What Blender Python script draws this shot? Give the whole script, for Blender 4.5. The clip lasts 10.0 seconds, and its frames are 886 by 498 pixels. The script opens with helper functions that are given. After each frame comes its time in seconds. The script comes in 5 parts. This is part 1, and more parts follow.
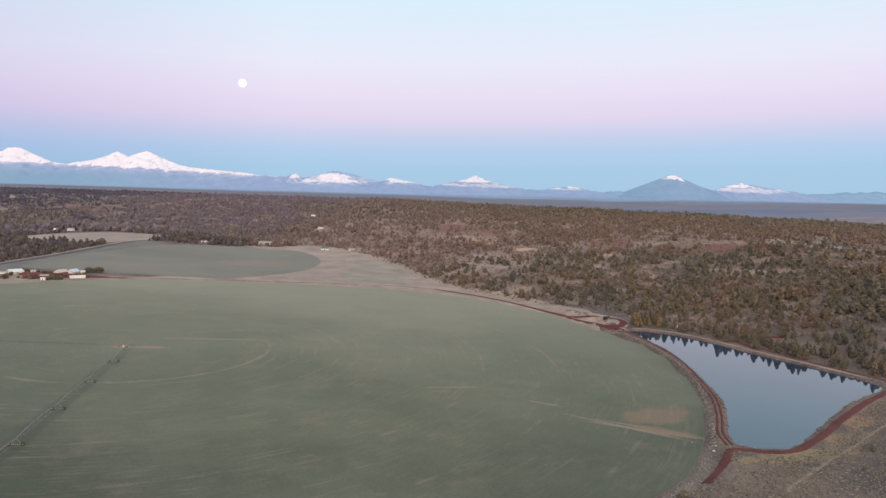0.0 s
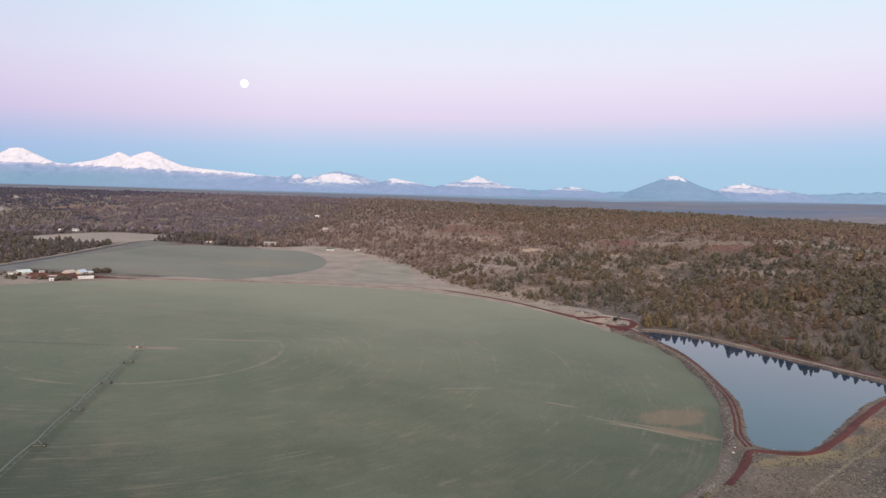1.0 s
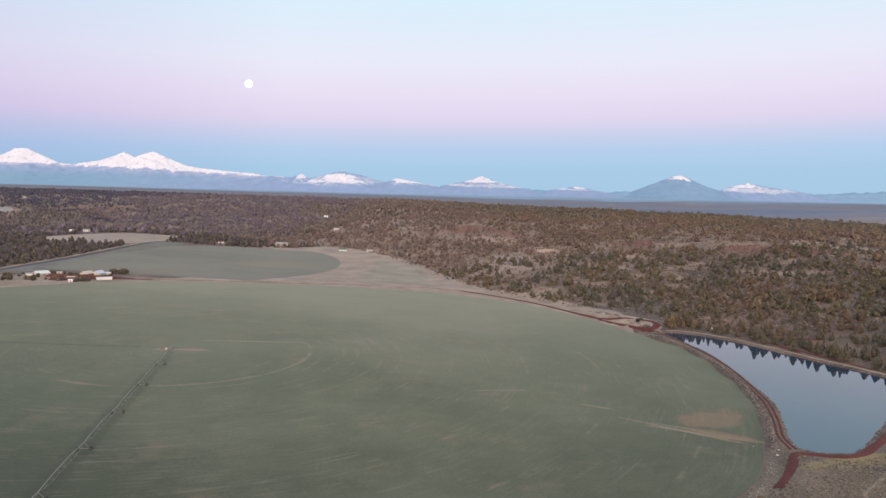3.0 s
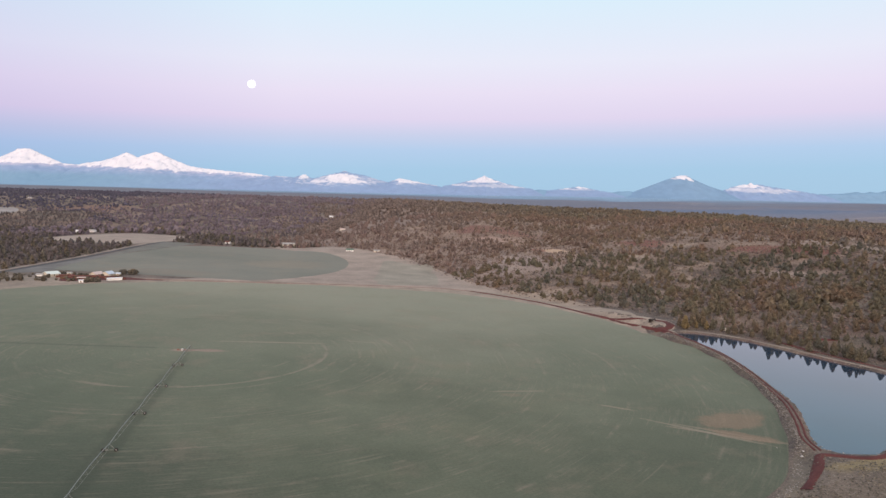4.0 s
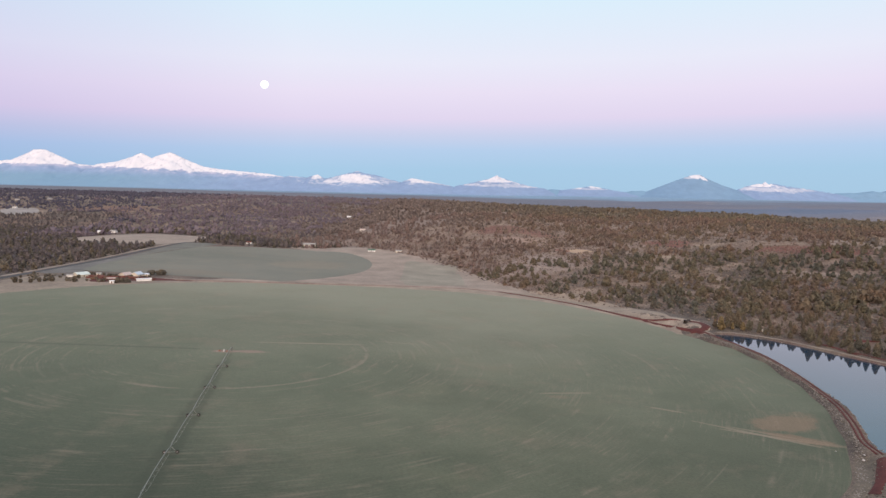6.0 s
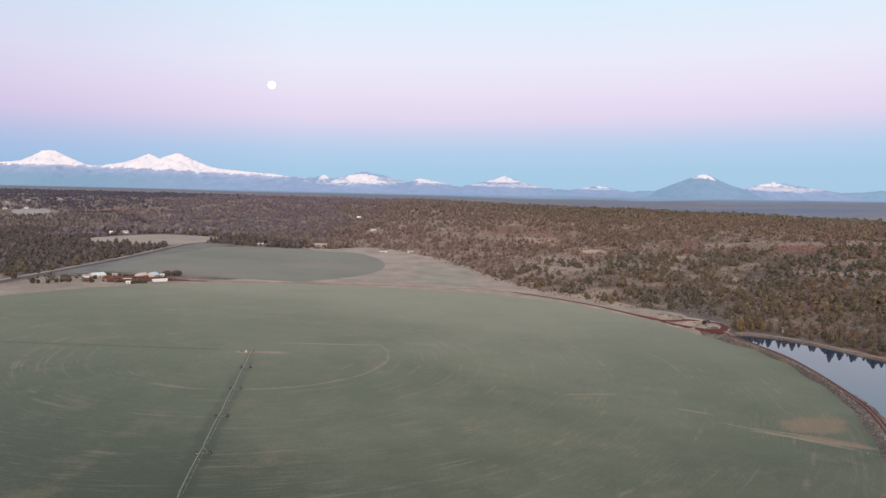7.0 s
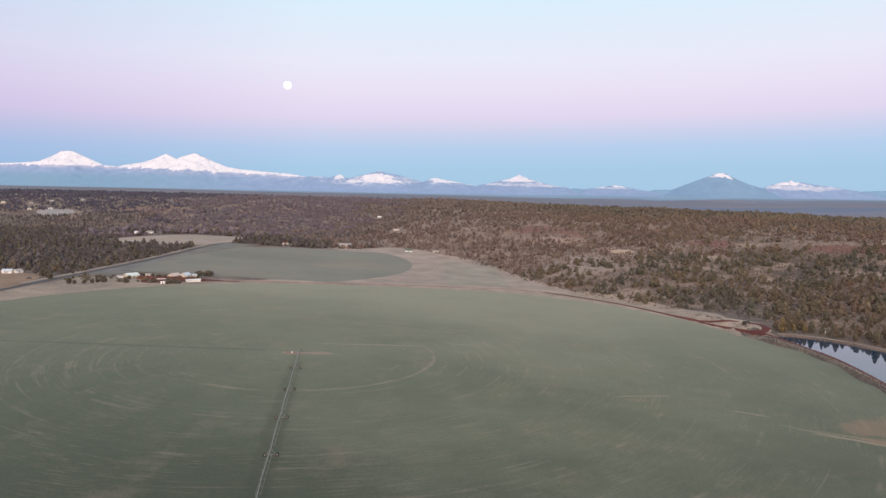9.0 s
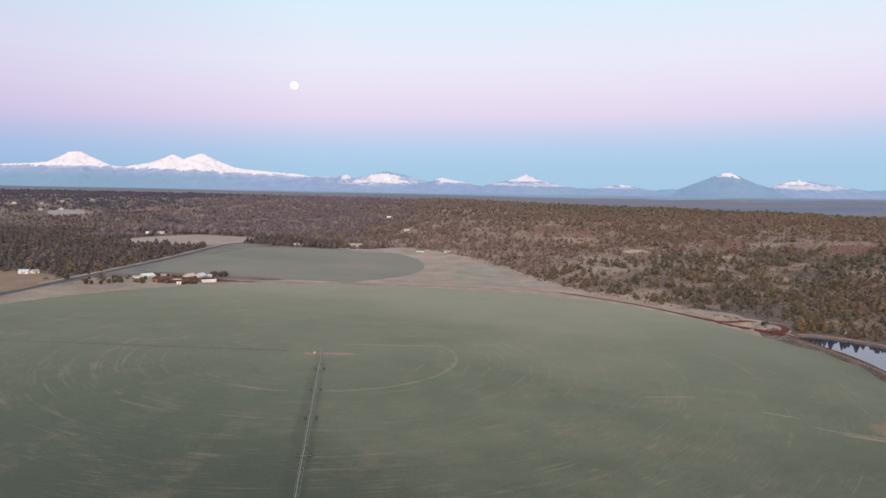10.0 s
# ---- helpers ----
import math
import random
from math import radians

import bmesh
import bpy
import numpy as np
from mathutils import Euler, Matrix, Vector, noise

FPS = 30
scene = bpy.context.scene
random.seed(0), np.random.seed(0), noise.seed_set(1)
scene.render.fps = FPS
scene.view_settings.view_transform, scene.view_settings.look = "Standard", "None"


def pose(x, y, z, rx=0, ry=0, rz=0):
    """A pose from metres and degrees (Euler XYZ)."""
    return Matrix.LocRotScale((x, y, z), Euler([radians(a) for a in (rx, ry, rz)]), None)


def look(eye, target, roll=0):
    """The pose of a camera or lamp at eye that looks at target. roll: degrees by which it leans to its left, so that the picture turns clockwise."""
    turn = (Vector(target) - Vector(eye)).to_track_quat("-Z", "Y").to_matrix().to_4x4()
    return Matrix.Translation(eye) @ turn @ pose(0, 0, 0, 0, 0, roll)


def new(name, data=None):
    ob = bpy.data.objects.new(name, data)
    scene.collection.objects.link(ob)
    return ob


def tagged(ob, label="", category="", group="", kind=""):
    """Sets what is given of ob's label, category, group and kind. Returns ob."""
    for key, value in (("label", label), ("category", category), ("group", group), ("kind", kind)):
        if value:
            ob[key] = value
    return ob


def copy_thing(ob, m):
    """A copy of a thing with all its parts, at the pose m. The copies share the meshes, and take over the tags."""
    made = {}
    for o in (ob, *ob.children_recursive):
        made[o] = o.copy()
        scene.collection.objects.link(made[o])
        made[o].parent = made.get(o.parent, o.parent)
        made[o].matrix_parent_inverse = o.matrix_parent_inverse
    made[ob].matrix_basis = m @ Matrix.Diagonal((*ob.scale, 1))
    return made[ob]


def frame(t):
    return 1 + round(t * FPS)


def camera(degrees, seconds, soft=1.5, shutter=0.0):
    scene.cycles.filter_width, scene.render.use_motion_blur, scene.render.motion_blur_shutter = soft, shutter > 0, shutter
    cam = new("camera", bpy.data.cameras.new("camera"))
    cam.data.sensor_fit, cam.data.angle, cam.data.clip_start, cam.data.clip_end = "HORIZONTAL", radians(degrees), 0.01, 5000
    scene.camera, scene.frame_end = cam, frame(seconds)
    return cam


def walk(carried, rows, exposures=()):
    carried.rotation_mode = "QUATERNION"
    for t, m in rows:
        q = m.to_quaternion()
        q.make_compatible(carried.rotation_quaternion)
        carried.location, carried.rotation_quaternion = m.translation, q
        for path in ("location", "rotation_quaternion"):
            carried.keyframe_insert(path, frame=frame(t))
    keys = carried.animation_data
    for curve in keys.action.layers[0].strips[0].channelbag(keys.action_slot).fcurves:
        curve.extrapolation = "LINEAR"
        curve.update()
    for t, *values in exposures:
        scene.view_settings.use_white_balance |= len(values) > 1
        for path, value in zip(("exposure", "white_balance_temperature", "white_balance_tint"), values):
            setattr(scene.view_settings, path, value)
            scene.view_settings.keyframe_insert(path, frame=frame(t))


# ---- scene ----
cam = camera(63.88, 10.0, soft=1.45)
PATH = [
    (0.0, 0.00, 0.00, 108.00, 0.000, -4.321, -1.450),
    (0.5, -4.09, -0.05, 108.19, 0.015, -4.302, -1.456),
    (1.0, -8.31, -0.02, 108.35, 0.045, -4.306, -1.467),
    (1.5, -12.67, 0.09, 108.48, 0.075, -4.307, -1.465),
    (2.0, -17.16, 0.26, 108.60, 0.109, -4.302, -1.463),
    (2.5, -21.76, 0.49, 108.71, 0.134, -4.309, -1.445),
    (4.0, -36.22, 1.38, 108.94, 0.270, -4.323, -1.374),
    (4.5, -41.24, 1.72, 109.00, 0.343, -4.328, -1.342),
    (5.0, -46.34, 2.06, 109.05, 0.532, -4.339, -1.313),
    (5.5, -51.53, 2.39, 109.11, 0.789, -4.353, -1.296),
    (7.0, -67.52, 3.20, 109.30, 1.465, -4.363, -1.207),
    (7.5, -72.97, 3.38, 109.38, 1.705, -4.374, -1.166),
    (8.0, -78.47, 3.50, 109.47, 1.955, -4.389, -1.128),
    (8.5, -84.02, 3.54, 109.58, 2.209, -4.409, -1.107),
    (9.0, -89.60, 3.50, 109.70, 2.421, -4.433, -1.080),
    (9.5, -95.22, 3.36, 109.85, 2.609, -4.444, -1.054),
    (10.0, -100.86, 3.11, 110.02, 2.807, -4.455, -1.015),
]
walk(cam, [(t, pose(x, y, z, 90 + pitch, roll, yaw)) for t, x, y, z, yaw, pitch, roll in PATH])

# ---- sky and light: dawn, the sun still below the eastern horizon ----
def ramp_node(nt, stops, fac=None, interp="LINEAR"):
    n = nt.nodes.new("ShaderNodeValToRGB")
    n.color_ramp.interpolation = interp
    while len(n.color_ramp.elements) < len(stops):
        n.color_ramp.elements.new(0.5)
    for e, (p, c) in zip(n.color_ramp.elements, stops):
        e.position, e.color = p, (*c, 1) if len(c) == 3 else c
    if fac is not None:
        nt.links.new(fac, n.inputs["Fac"])
    return n


def lin(r, g, b):
    """Linear colour from 8-bit display values."""
    return tuple((v / 255 / 12.92) if v < 11 else ((v / 255 + 0.055) / 1.055) ** 2.4 for v in (r, g, b))


def math_node(nt, op, a, b=0.0, clamp=False):
    n = nt.nodes.new("ShaderNodeMath")
    n.operation, n.use_clamp = op, clamp
    for i, v in enumerate((a, b)):
        if isinstance(v, (int, float)):
            n.inputs[i].default_value = v
        else:
            nt.links.new(v, n.inputs[i])
    return n.outputs[0]


def mix_node(nt, fac, a, b, mode="MIX"):
    n = nt.nodes.new("ShaderNodeMix")
    n.data_type, n.blend_type = "RGBA", mode
    for sock, v in ((n.inputs[0], fac), (n.inputs[6], a), (n.inputs[7], b)):
        if isinstance(v, (int, float)):
            sock.default_value = v
        elif isinstance(v, tuple):
            sock.default_value = (*v, 1)
        else:
            nt.links.new(v, sock)
    return n.outputs[2]


world = bpy.data.worlds.new("dawn_sky")
scene.world = world
world.use_nodes = True
wt = world.node_tree
wt.nodes.clear()
tex = wt.nodes.new("ShaderNodeTexCoord")
dot = wt.nodes.new("ShaderNodeVectorMath")
dot.operation = "DOT_PRODUCT"
wt.links.new(tex.outputs["Generated"], dot.inputs[0])
dot.inputs[1].default_value = (-math.sin(radians(1.1)), 0, math.cos(radians(1.1)))
up = dot.outputs["Value"]
sky = ramp_node(wt, [
    (0.0, lin(166, 201, 227)), (0.036, lin(164, 202, 231)), (0.062, lin(175, 204, 236)), (0.082, lin(196, 206, 235)),
    (0.105, lin(221, 211, 238)), (0.14, lin(230, 221, 243)), (0.18, lin(230, 231, 247)), (0.265, lin(214, 236, 250)),
    (0.5, lin(212, 230, 248)), (1.0, lin(205, 220, 242))], up)
split = wt.nodes.new("ShaderNodeSeparateXYZ")
wt.links.new(tex.outputs["Generated"], split.inputs[0])
east = math_node(wt, "MULTIPLY", split.outputs["Y"], -1.0, True)
glow = math_node(wt, "MULTIPLY", math_node(wt, "POWER", east, 1.2), math_node(wt, "SUBTRACT", 1.0, math_node(wt, "MULTIPLY", split.outputs["Z"], 1.0), True), True)
lit = mix_node(wt, glow, sky.outputs[0], (3.55, 2.48, 1.82))
nishita = wt.nodes.new("ShaderNodeTexSky")
nishita.sky_type, nishita.sun_disc = "NISHITA", False
nishita.sun_elevation, nishita.sun_rotation = radians(1.0), radians(180)
dusk = math_node(wt, "MULTIPLY", math_node(wt, "SUBTRACT", math_node(wt, "MULTIPLY", split.outputs["X"], -1.0), 0.22, True), 2.4, True)
lit = mix_node(wt, dusk, lit, (0.82, 0.81, 0.91), "MULTIPLY")
air = wt.nodes.new("ShaderNodeBackground")
air.inputs["Strength"].default_value = 0.02
wt.links.new(nishita.outputs[0], air.inputs["Color"])
bg = wt.nodes.new("ShaderNodeBackground")
bg.inputs["Strength"].default_value = 1.0
wt.links.new(lit, bg.inputs["Color"])
both = wt.nodes.new("ShaderNodeAddShader")
wt.links.new(bg.outputs[0], both.inputs[0])
wt.links.new(air.outputs[0], both.inputs[1])
wout = wt.nodes.new("ShaderNodeOutputWorld")
wt.links.new(both.outputs[0], wout.inputs["Surface"])

sun = new("sun", bpy.data.lights.new("sun", "SUN"))
sun.data.energy, sun.data.angle, sun.data.color = 1.3, radians(50), (1.0, 0.86, 0.74)
sun.matrix_world = look((0, 0, 0), (0.15, 1.0, -0.45))


# ---- materials ----
def material(name, rough=0.9, spec=0.25):
    m = bpy.data.materials.new(name)
    m.use_nodes = True
    nt = m.node_tree
    b = nt.nodes["Principled BSDF"]
    b.inputs["Roughness"].default_value = rough
    b.inputs["Specular IOR Level"].default_value = spec
    return m, nt, b


def coords(nt, scale=(1, 1, 1), kind="Object"):
    t = nt.nodes.new("ShaderNodeTexCoord")
    mp = nt.nodes.new("ShaderNodeMapping")
    mp.inputs["Scale"].default_value = scale
    nt.links.new(t.outputs[kind], mp.inputs["Vector"])
    return mp.outputs[0]


def noise_node(nt, vec, scale, detail=4.0, rough=0.55, dist=0.0):
    n = nt.nodes.new("ShaderNodeTexNoise")
    n.inputs["Scale"].default_value, n.inputs["Detail"].default_value = scale, detail
    n.inputs["Roughness"].default_value, n.inputs["Distortion"].default_value = rough, dist
    if vec is not None:
        nt.links.new(vec, n.inputs["Vector"])
    return n.outputs["Fac"]


def bump_node(nt, b, height, strength, distance):
    n = nt.nodes.new("ShaderNodeBump")
    n.inputs["Strength"].default_value, n.inputs["Distance"].default_value = strength, distance
    nt.links.new(height, n.inputs["Height"])
    nt.links.new(n.outputs[0], b.inputs["Normal"])


def mottled(name, dark, light, scale=1.0, fine=8.0, rough=0.9, bump=0.0, spec=0.25, isl=0.0):
    """Two-scale mottled surface; isl: how much each loose piece differs."""
    m, nt, b = material(name, rough, spec)
    v = coords(nt)
    a = noise_node(nt, v, scale)
    c = noise_node(nt, v, scale * fine, 3.0)
    f = math_node(nt, "ADD", math_node(nt, "MULTIPLY", a, 0.6), math_node(nt, "MULTIPLY", c, 0.4))
    if isl:
        g = nt.nodes.new("ShaderNodeNewGeometry")
        f = math_node(nt, "ADD", f, math_node(nt, "MULTIPLY", math_node(nt, "SUBTRACT", g.outputs["Random Per Island"], 0.5), isl))
    r = ramp_node(nt, [(0.32, dark), (0.68, light)], f)
    nt.links.new(r.outputs[0], b.inputs["Base Color"])
    if bump:
        bump_node(nt, b, c, 0.6, bump)
    return m


def steep(nt, value, lo, hi):
    n = nt.nodes.new("ShaderNodeMapRange")
    n.interpolation_type = "SMOOTHSTEP"
    n.inputs["From Min"].default_value, n.inputs["From Max"].default_value = lo, hi
    nt.links.new(value, n.inputs["Value"])
    return n.outputs[0]


def foliage(name, tints, scale, drift=(), straw=None, contrast=1.0, west=None):
    """Needle foliage whose tint goes from tree to tree, and from stand to stand; west: the tint of the stands farther west."""
    m, nt, b = material(name, 0.85, 0.15)
    g = nt.nodes.new("ShaderNodeNewGeometry")
    pos = g.outputs["Position"]
    hue = noise_node(nt, pos, scale, 2, 0.5)
    c = ramp_node(nt, [(0.26 + 0.12 * k, t) for k, t in enumerate(tints)], hue).outputs[0]
    if drift:
        stand = ramp_node(nt, [(0.36 + 0.28 * k / (len(drift) - 1), t) for k, t in enumerate(drift)], noise_node(nt, pos, 0.011, 3, 0.6)).outputs[0]
        c = mix_node(nt, 0.6, c, stand)
    if west:
        place = nt.nodes.new("ShaderNodeSeparateXYZ")
        nt.links.new(pos, place.inputs[0])
        c = mix_node(nt, math_node(nt, "MULTIPLY", steep(nt, place.outputs["X"], 260.0, -220.0), 0.75), c, mix_node(nt, hue, tuple(0.75 * k for k in west), tuple(1.25 * k for k in west)))
    f = math_node(nt, "ADD", math_node(nt, "MULTIPLY", g.outputs["Random Per Island"], 0.75), math_node(nt, "MULTIPLY", noise_node(nt, pos, 0.9, 3, 0.7), 0.5))
    shade = ramp_node(nt, [(0.1, (1 - 0.6 * contrast,) * 3), (0.9, (1 + 0.42 * contrast,) * 3)], f).outputs[0]
    if straw:
        c = mix_node(nt, math_node(nt, "GREATER_THAN", g.outputs["Random Per Island"], 0.76), c, straw)
    nt.links.new(mix_node(nt, 1.0, c, shade, "MULTIPLY"), b.inputs["Base Color"])
    return m


def band(nt, value, centre, half):
    """1 at the centre, 0 beyond half."""
    d = math_node(nt, "ABSOLUTE", math_node(nt, "SUBTRACT", value, centre))
    return math_node(nt, "SUBTRACT", 1.0, math_node(nt, "DIVIDE", d, half), True)


def spots(nt, v, c, places, scale):
    """Ragged patches of another colour: (x, y, half length, half width, turn, weight, colour)."""
    for bx, by, bl, bw, turn, weight, soil in places:
        mp = nt.nodes.new("ShaderNodeMapping")
        mp.vector_type = "TEXTURE"
        mp.inputs["Location"].default_value = (bx, by, 0)
        mp.inputs["Rotation"].default_value = (0, 0, radians(turn))
        mp.inputs["Scale"].default_value = (bl, bw, 1000)
        nt.links.new(v, mp.inputs["Vector"])
        ln = nt.nodes.new("ShaderNodeVectorMath")
        ln.operation = "LENGTH"
        nt.links.new(mp.outputs[0], ln.inputs[0])
        wide = bl > 55 and bw > 55
        ragged = noise_node(nt, v, 0.014 if wide else scale, 5, 0.6 if wide else 0.7)
        d = math_node(nt, "ADD", ln.outputs["Value"], math_node(nt, "MULTIPLY", math_node(nt, "SUBTRACT", ragged, 0.5), 0.9 if wide else 1.3))
        spot = math_node(nt, "SUBTRACT", 1.0, steep(nt, d, 0.35 if wide else 0.65, 1.3 if wide else 1.15))
        c = mix_node(nt, math_node(nt, "MULTIPLY", spot, weight), c, soil)
    return c


def ground_material():
    m, nt, b = material("sagebrush_ground", 0.95, 0.1)
    b.inputs["Sheen Weight"].default_value, b.inputs["Sheen Roughness"].default_value = 0.03, 0.5
    v = coords(nt)
    big = noise_node(nt, v, 0.006, 5, 0.6)
    mid = noise_node(nt, v, 0.035, 5, 0.65, 0.6)
    fine = noise_node(nt, v, 0.35, 4, 0.7)
    grain = noise_node(nt, v, 1.3, 3, 0.7)
    f = math_node(nt, "ADD", math_node(nt, "MULTIPLY", mid, 0.55), math_node(nt, "MULTIPLY", fine, 0.45))
    c = ramp_node(nt, [(0.33, (0.075, 0.061, 0.054)), (0.48, (0.132, 0.107, 0.091)), (0.6, (0.195, 0.155, 0.125)), (0.72, (0.30, 0.242, 0.187))], f).outputs[0]
    red = math_node(nt, "MULTIPLY", steep(nt, big, 0.47, 0.60), steep(nt, mid, 0.40, 0.56))
    c = mix_node(nt, math_node(nt, "MULTIPLY", red, 0.75), c, (0.195, 0.118, 0.095))
    straw = steep(nt, noise_node(nt, v, 0.012, 4, 0.6), 0.50, 0.64)
    c = mix_node(nt, math_node(nt, "MULTIPLY", straw, 0.55), c, (0.255, 0.20, 0.148))
    s = nt.nodes.new("ShaderNodeSeparateXYZ")
    nt.links.new(v, s.inputs[0])
    # pinkish volcanic soil on the mesa
    clay = ramp_node(nt, [(0.36, (0.155, 0.116, 0.103)), (0.48, (0.28, 0.212, 0.178)), (0.62, (0.43, 0.338, 0.272))], f).outputs[0]
    c = mix_node(nt, math_node(nt, "MULTIPLY", steep(nt, math_node(nt, "SUBTRACT", math_node(nt, "ADD", s.outputs["Y"], math_node(nt, "MULTIPLY", big, 200.0)), math_node(nt, "MULTIPLY", s.outputs["X"], 0.7)), 740.0, 980.0), math_node(nt, "MULTIPLY", steep(nt, s.outputs["X"], -480.0, -180.0), 0.75)), c, clay)
    # stony, grassy openings between the trees
    opening = nt.nodes.new("ShaderNodeAttribute")
    opening.attribute_name = "opening"
    bald = ramp_node(nt, [(0.36, (0.152, 0.106, 0.086)), (0.47, (0.252, 0.182, 0.143)), (0.57, (0.36, 0.278, 0.208)), (0.68, (0.52, 0.440, 0.335))], math_node(nt, "ADD", math_node(nt, "MULTIPLY", mid, 0.4), math_node(nt, "MULTIPLY", fine, 0.6))).outputs[0]
    c = mix_node(nt, math_node(nt, "MULTIPLY", opening.outputs["Fac"], 0.85), c, bald)
    # the forested plain beyond the mesa: distance haze painted in, greyer and bluer than sage
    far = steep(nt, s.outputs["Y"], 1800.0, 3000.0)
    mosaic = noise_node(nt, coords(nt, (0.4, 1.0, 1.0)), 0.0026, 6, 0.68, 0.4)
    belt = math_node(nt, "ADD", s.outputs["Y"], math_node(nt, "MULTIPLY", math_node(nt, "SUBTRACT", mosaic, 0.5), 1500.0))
    hazy_wood = ramp_node(nt, [(0.0, (0.205, 0.215, 0.27)), (0.14, (0.175, 0.21, 0.285)), (0.24, (0.135, 0.185, 0.275)), (0.32, (0.18, 0.21, 0.28)), (0.42, (0.215, 0.212, 0.252)), (0.55, (0.165, 0.19, 0.25)), (0.68, (0.195, 0.205, 0.252)), (0.80, (0.185, 0.235, 0.31)), (0.92, (0.235, 0.345, 0.46)), (1.0, (0.27, 0.43, 0.58))],
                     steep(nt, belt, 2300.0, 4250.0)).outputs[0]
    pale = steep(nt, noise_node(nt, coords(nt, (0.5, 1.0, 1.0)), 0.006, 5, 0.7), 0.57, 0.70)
    hazy_wood = mix_node(nt, math_node(nt, "MULTIPLY", pale, 0.6), hazy_wood, (0.40, 0.345, 0.345))
    hazy_wood = mix_node(nt, math_node(nt, "MULTIPLY", math_node(nt, "MULTIPLY", steep(nt, s.outputs["X"], 900.0, -900.0), steep(nt, belt, 4150.0, 3200.0)), 0.6), hazy_wood, (0.178, 0.178, 0.190))
    c = mix_node(nt, far, c, hazy_wood)
    c = spots(nt, v, c, [(46, 1180, 84, 28, -28, 0.75, (0.225, 0.105, 0.086)), (50, 1105, 70, 26, -30, 0.75, (0.42, 0.30, 0.24)), (240, 1000, 42, 24, -45, 0.85, (0.235, 0.098, 0.080)),
                         (370, 850, 75, 22, -48, 0.85, (0.235, 0.098, 0.080)), (-930, 1815, 110, 60, 0, 0.6, (0.25, 0.14, 0.11)), (118, 1010, 30, 13, -60, 0.85, (0.56, 0.40, 0.27)), (126, 1062, 34, 14, 60, 0.6, (0.40, 0.29, 0.22)), (98, 1022, 16, 9, -60, 0.9, (0.26, 0.105, 0.08)),
                         (220, 925, 30, 12, -10, 0.7, (0.44, 0.36, 0.28)), (330, 760, 45, 12, -50, 0.6, (0.42, 0.34, 0.28)), (440, 850, 60, 26, -46, 0.55, (0.42, 0.345, 0.285)), (50, 930, 55, 60, 0, 0.5, (0.40, 0.325, 0.29)), (184, 317, 11, 5.5, 47, 0.95, (0.33, 0.205, 0.125)), (208, 342, 17, 6.5, 47, 0.95, (0.33, 0.205, 0.125)), (152, 291, 34, 9, 22, 0.95, (0.29, 0.225, 0.12)), (186, 313, 30, 7, 46, 0.7, (0.25, 0.195, 0.12)), (186, 268, 44, 20, 40, 0.7, (0.075, 0.067, 0.068))], 0.05)
    c = mix_node(nt, 0.75, c, ramp_node(nt, [(0.32, (0.35, 0.35, 0.37)), (0.66, (1.0, 1.0, 1.0))], grain).outputs[0], "MULTIPLY")
    tuft = math_node(nt, "MULTIPLY", steep(nt, noise_node(nt, v, 0.75, 3, 0.7), 0.56, 0.68), math_node(nt, "SUBTRACT", 1.0, far))
    c = mix_node(nt, math_node(nt, "MULTIPLY", tuft, 0.55), c, (0.34, 0.29, 0.225))
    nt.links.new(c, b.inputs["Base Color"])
    bump_node(nt, b, fine, 0.7, 0.8)
    return m


PIVOT = (-200.0, 456.0)


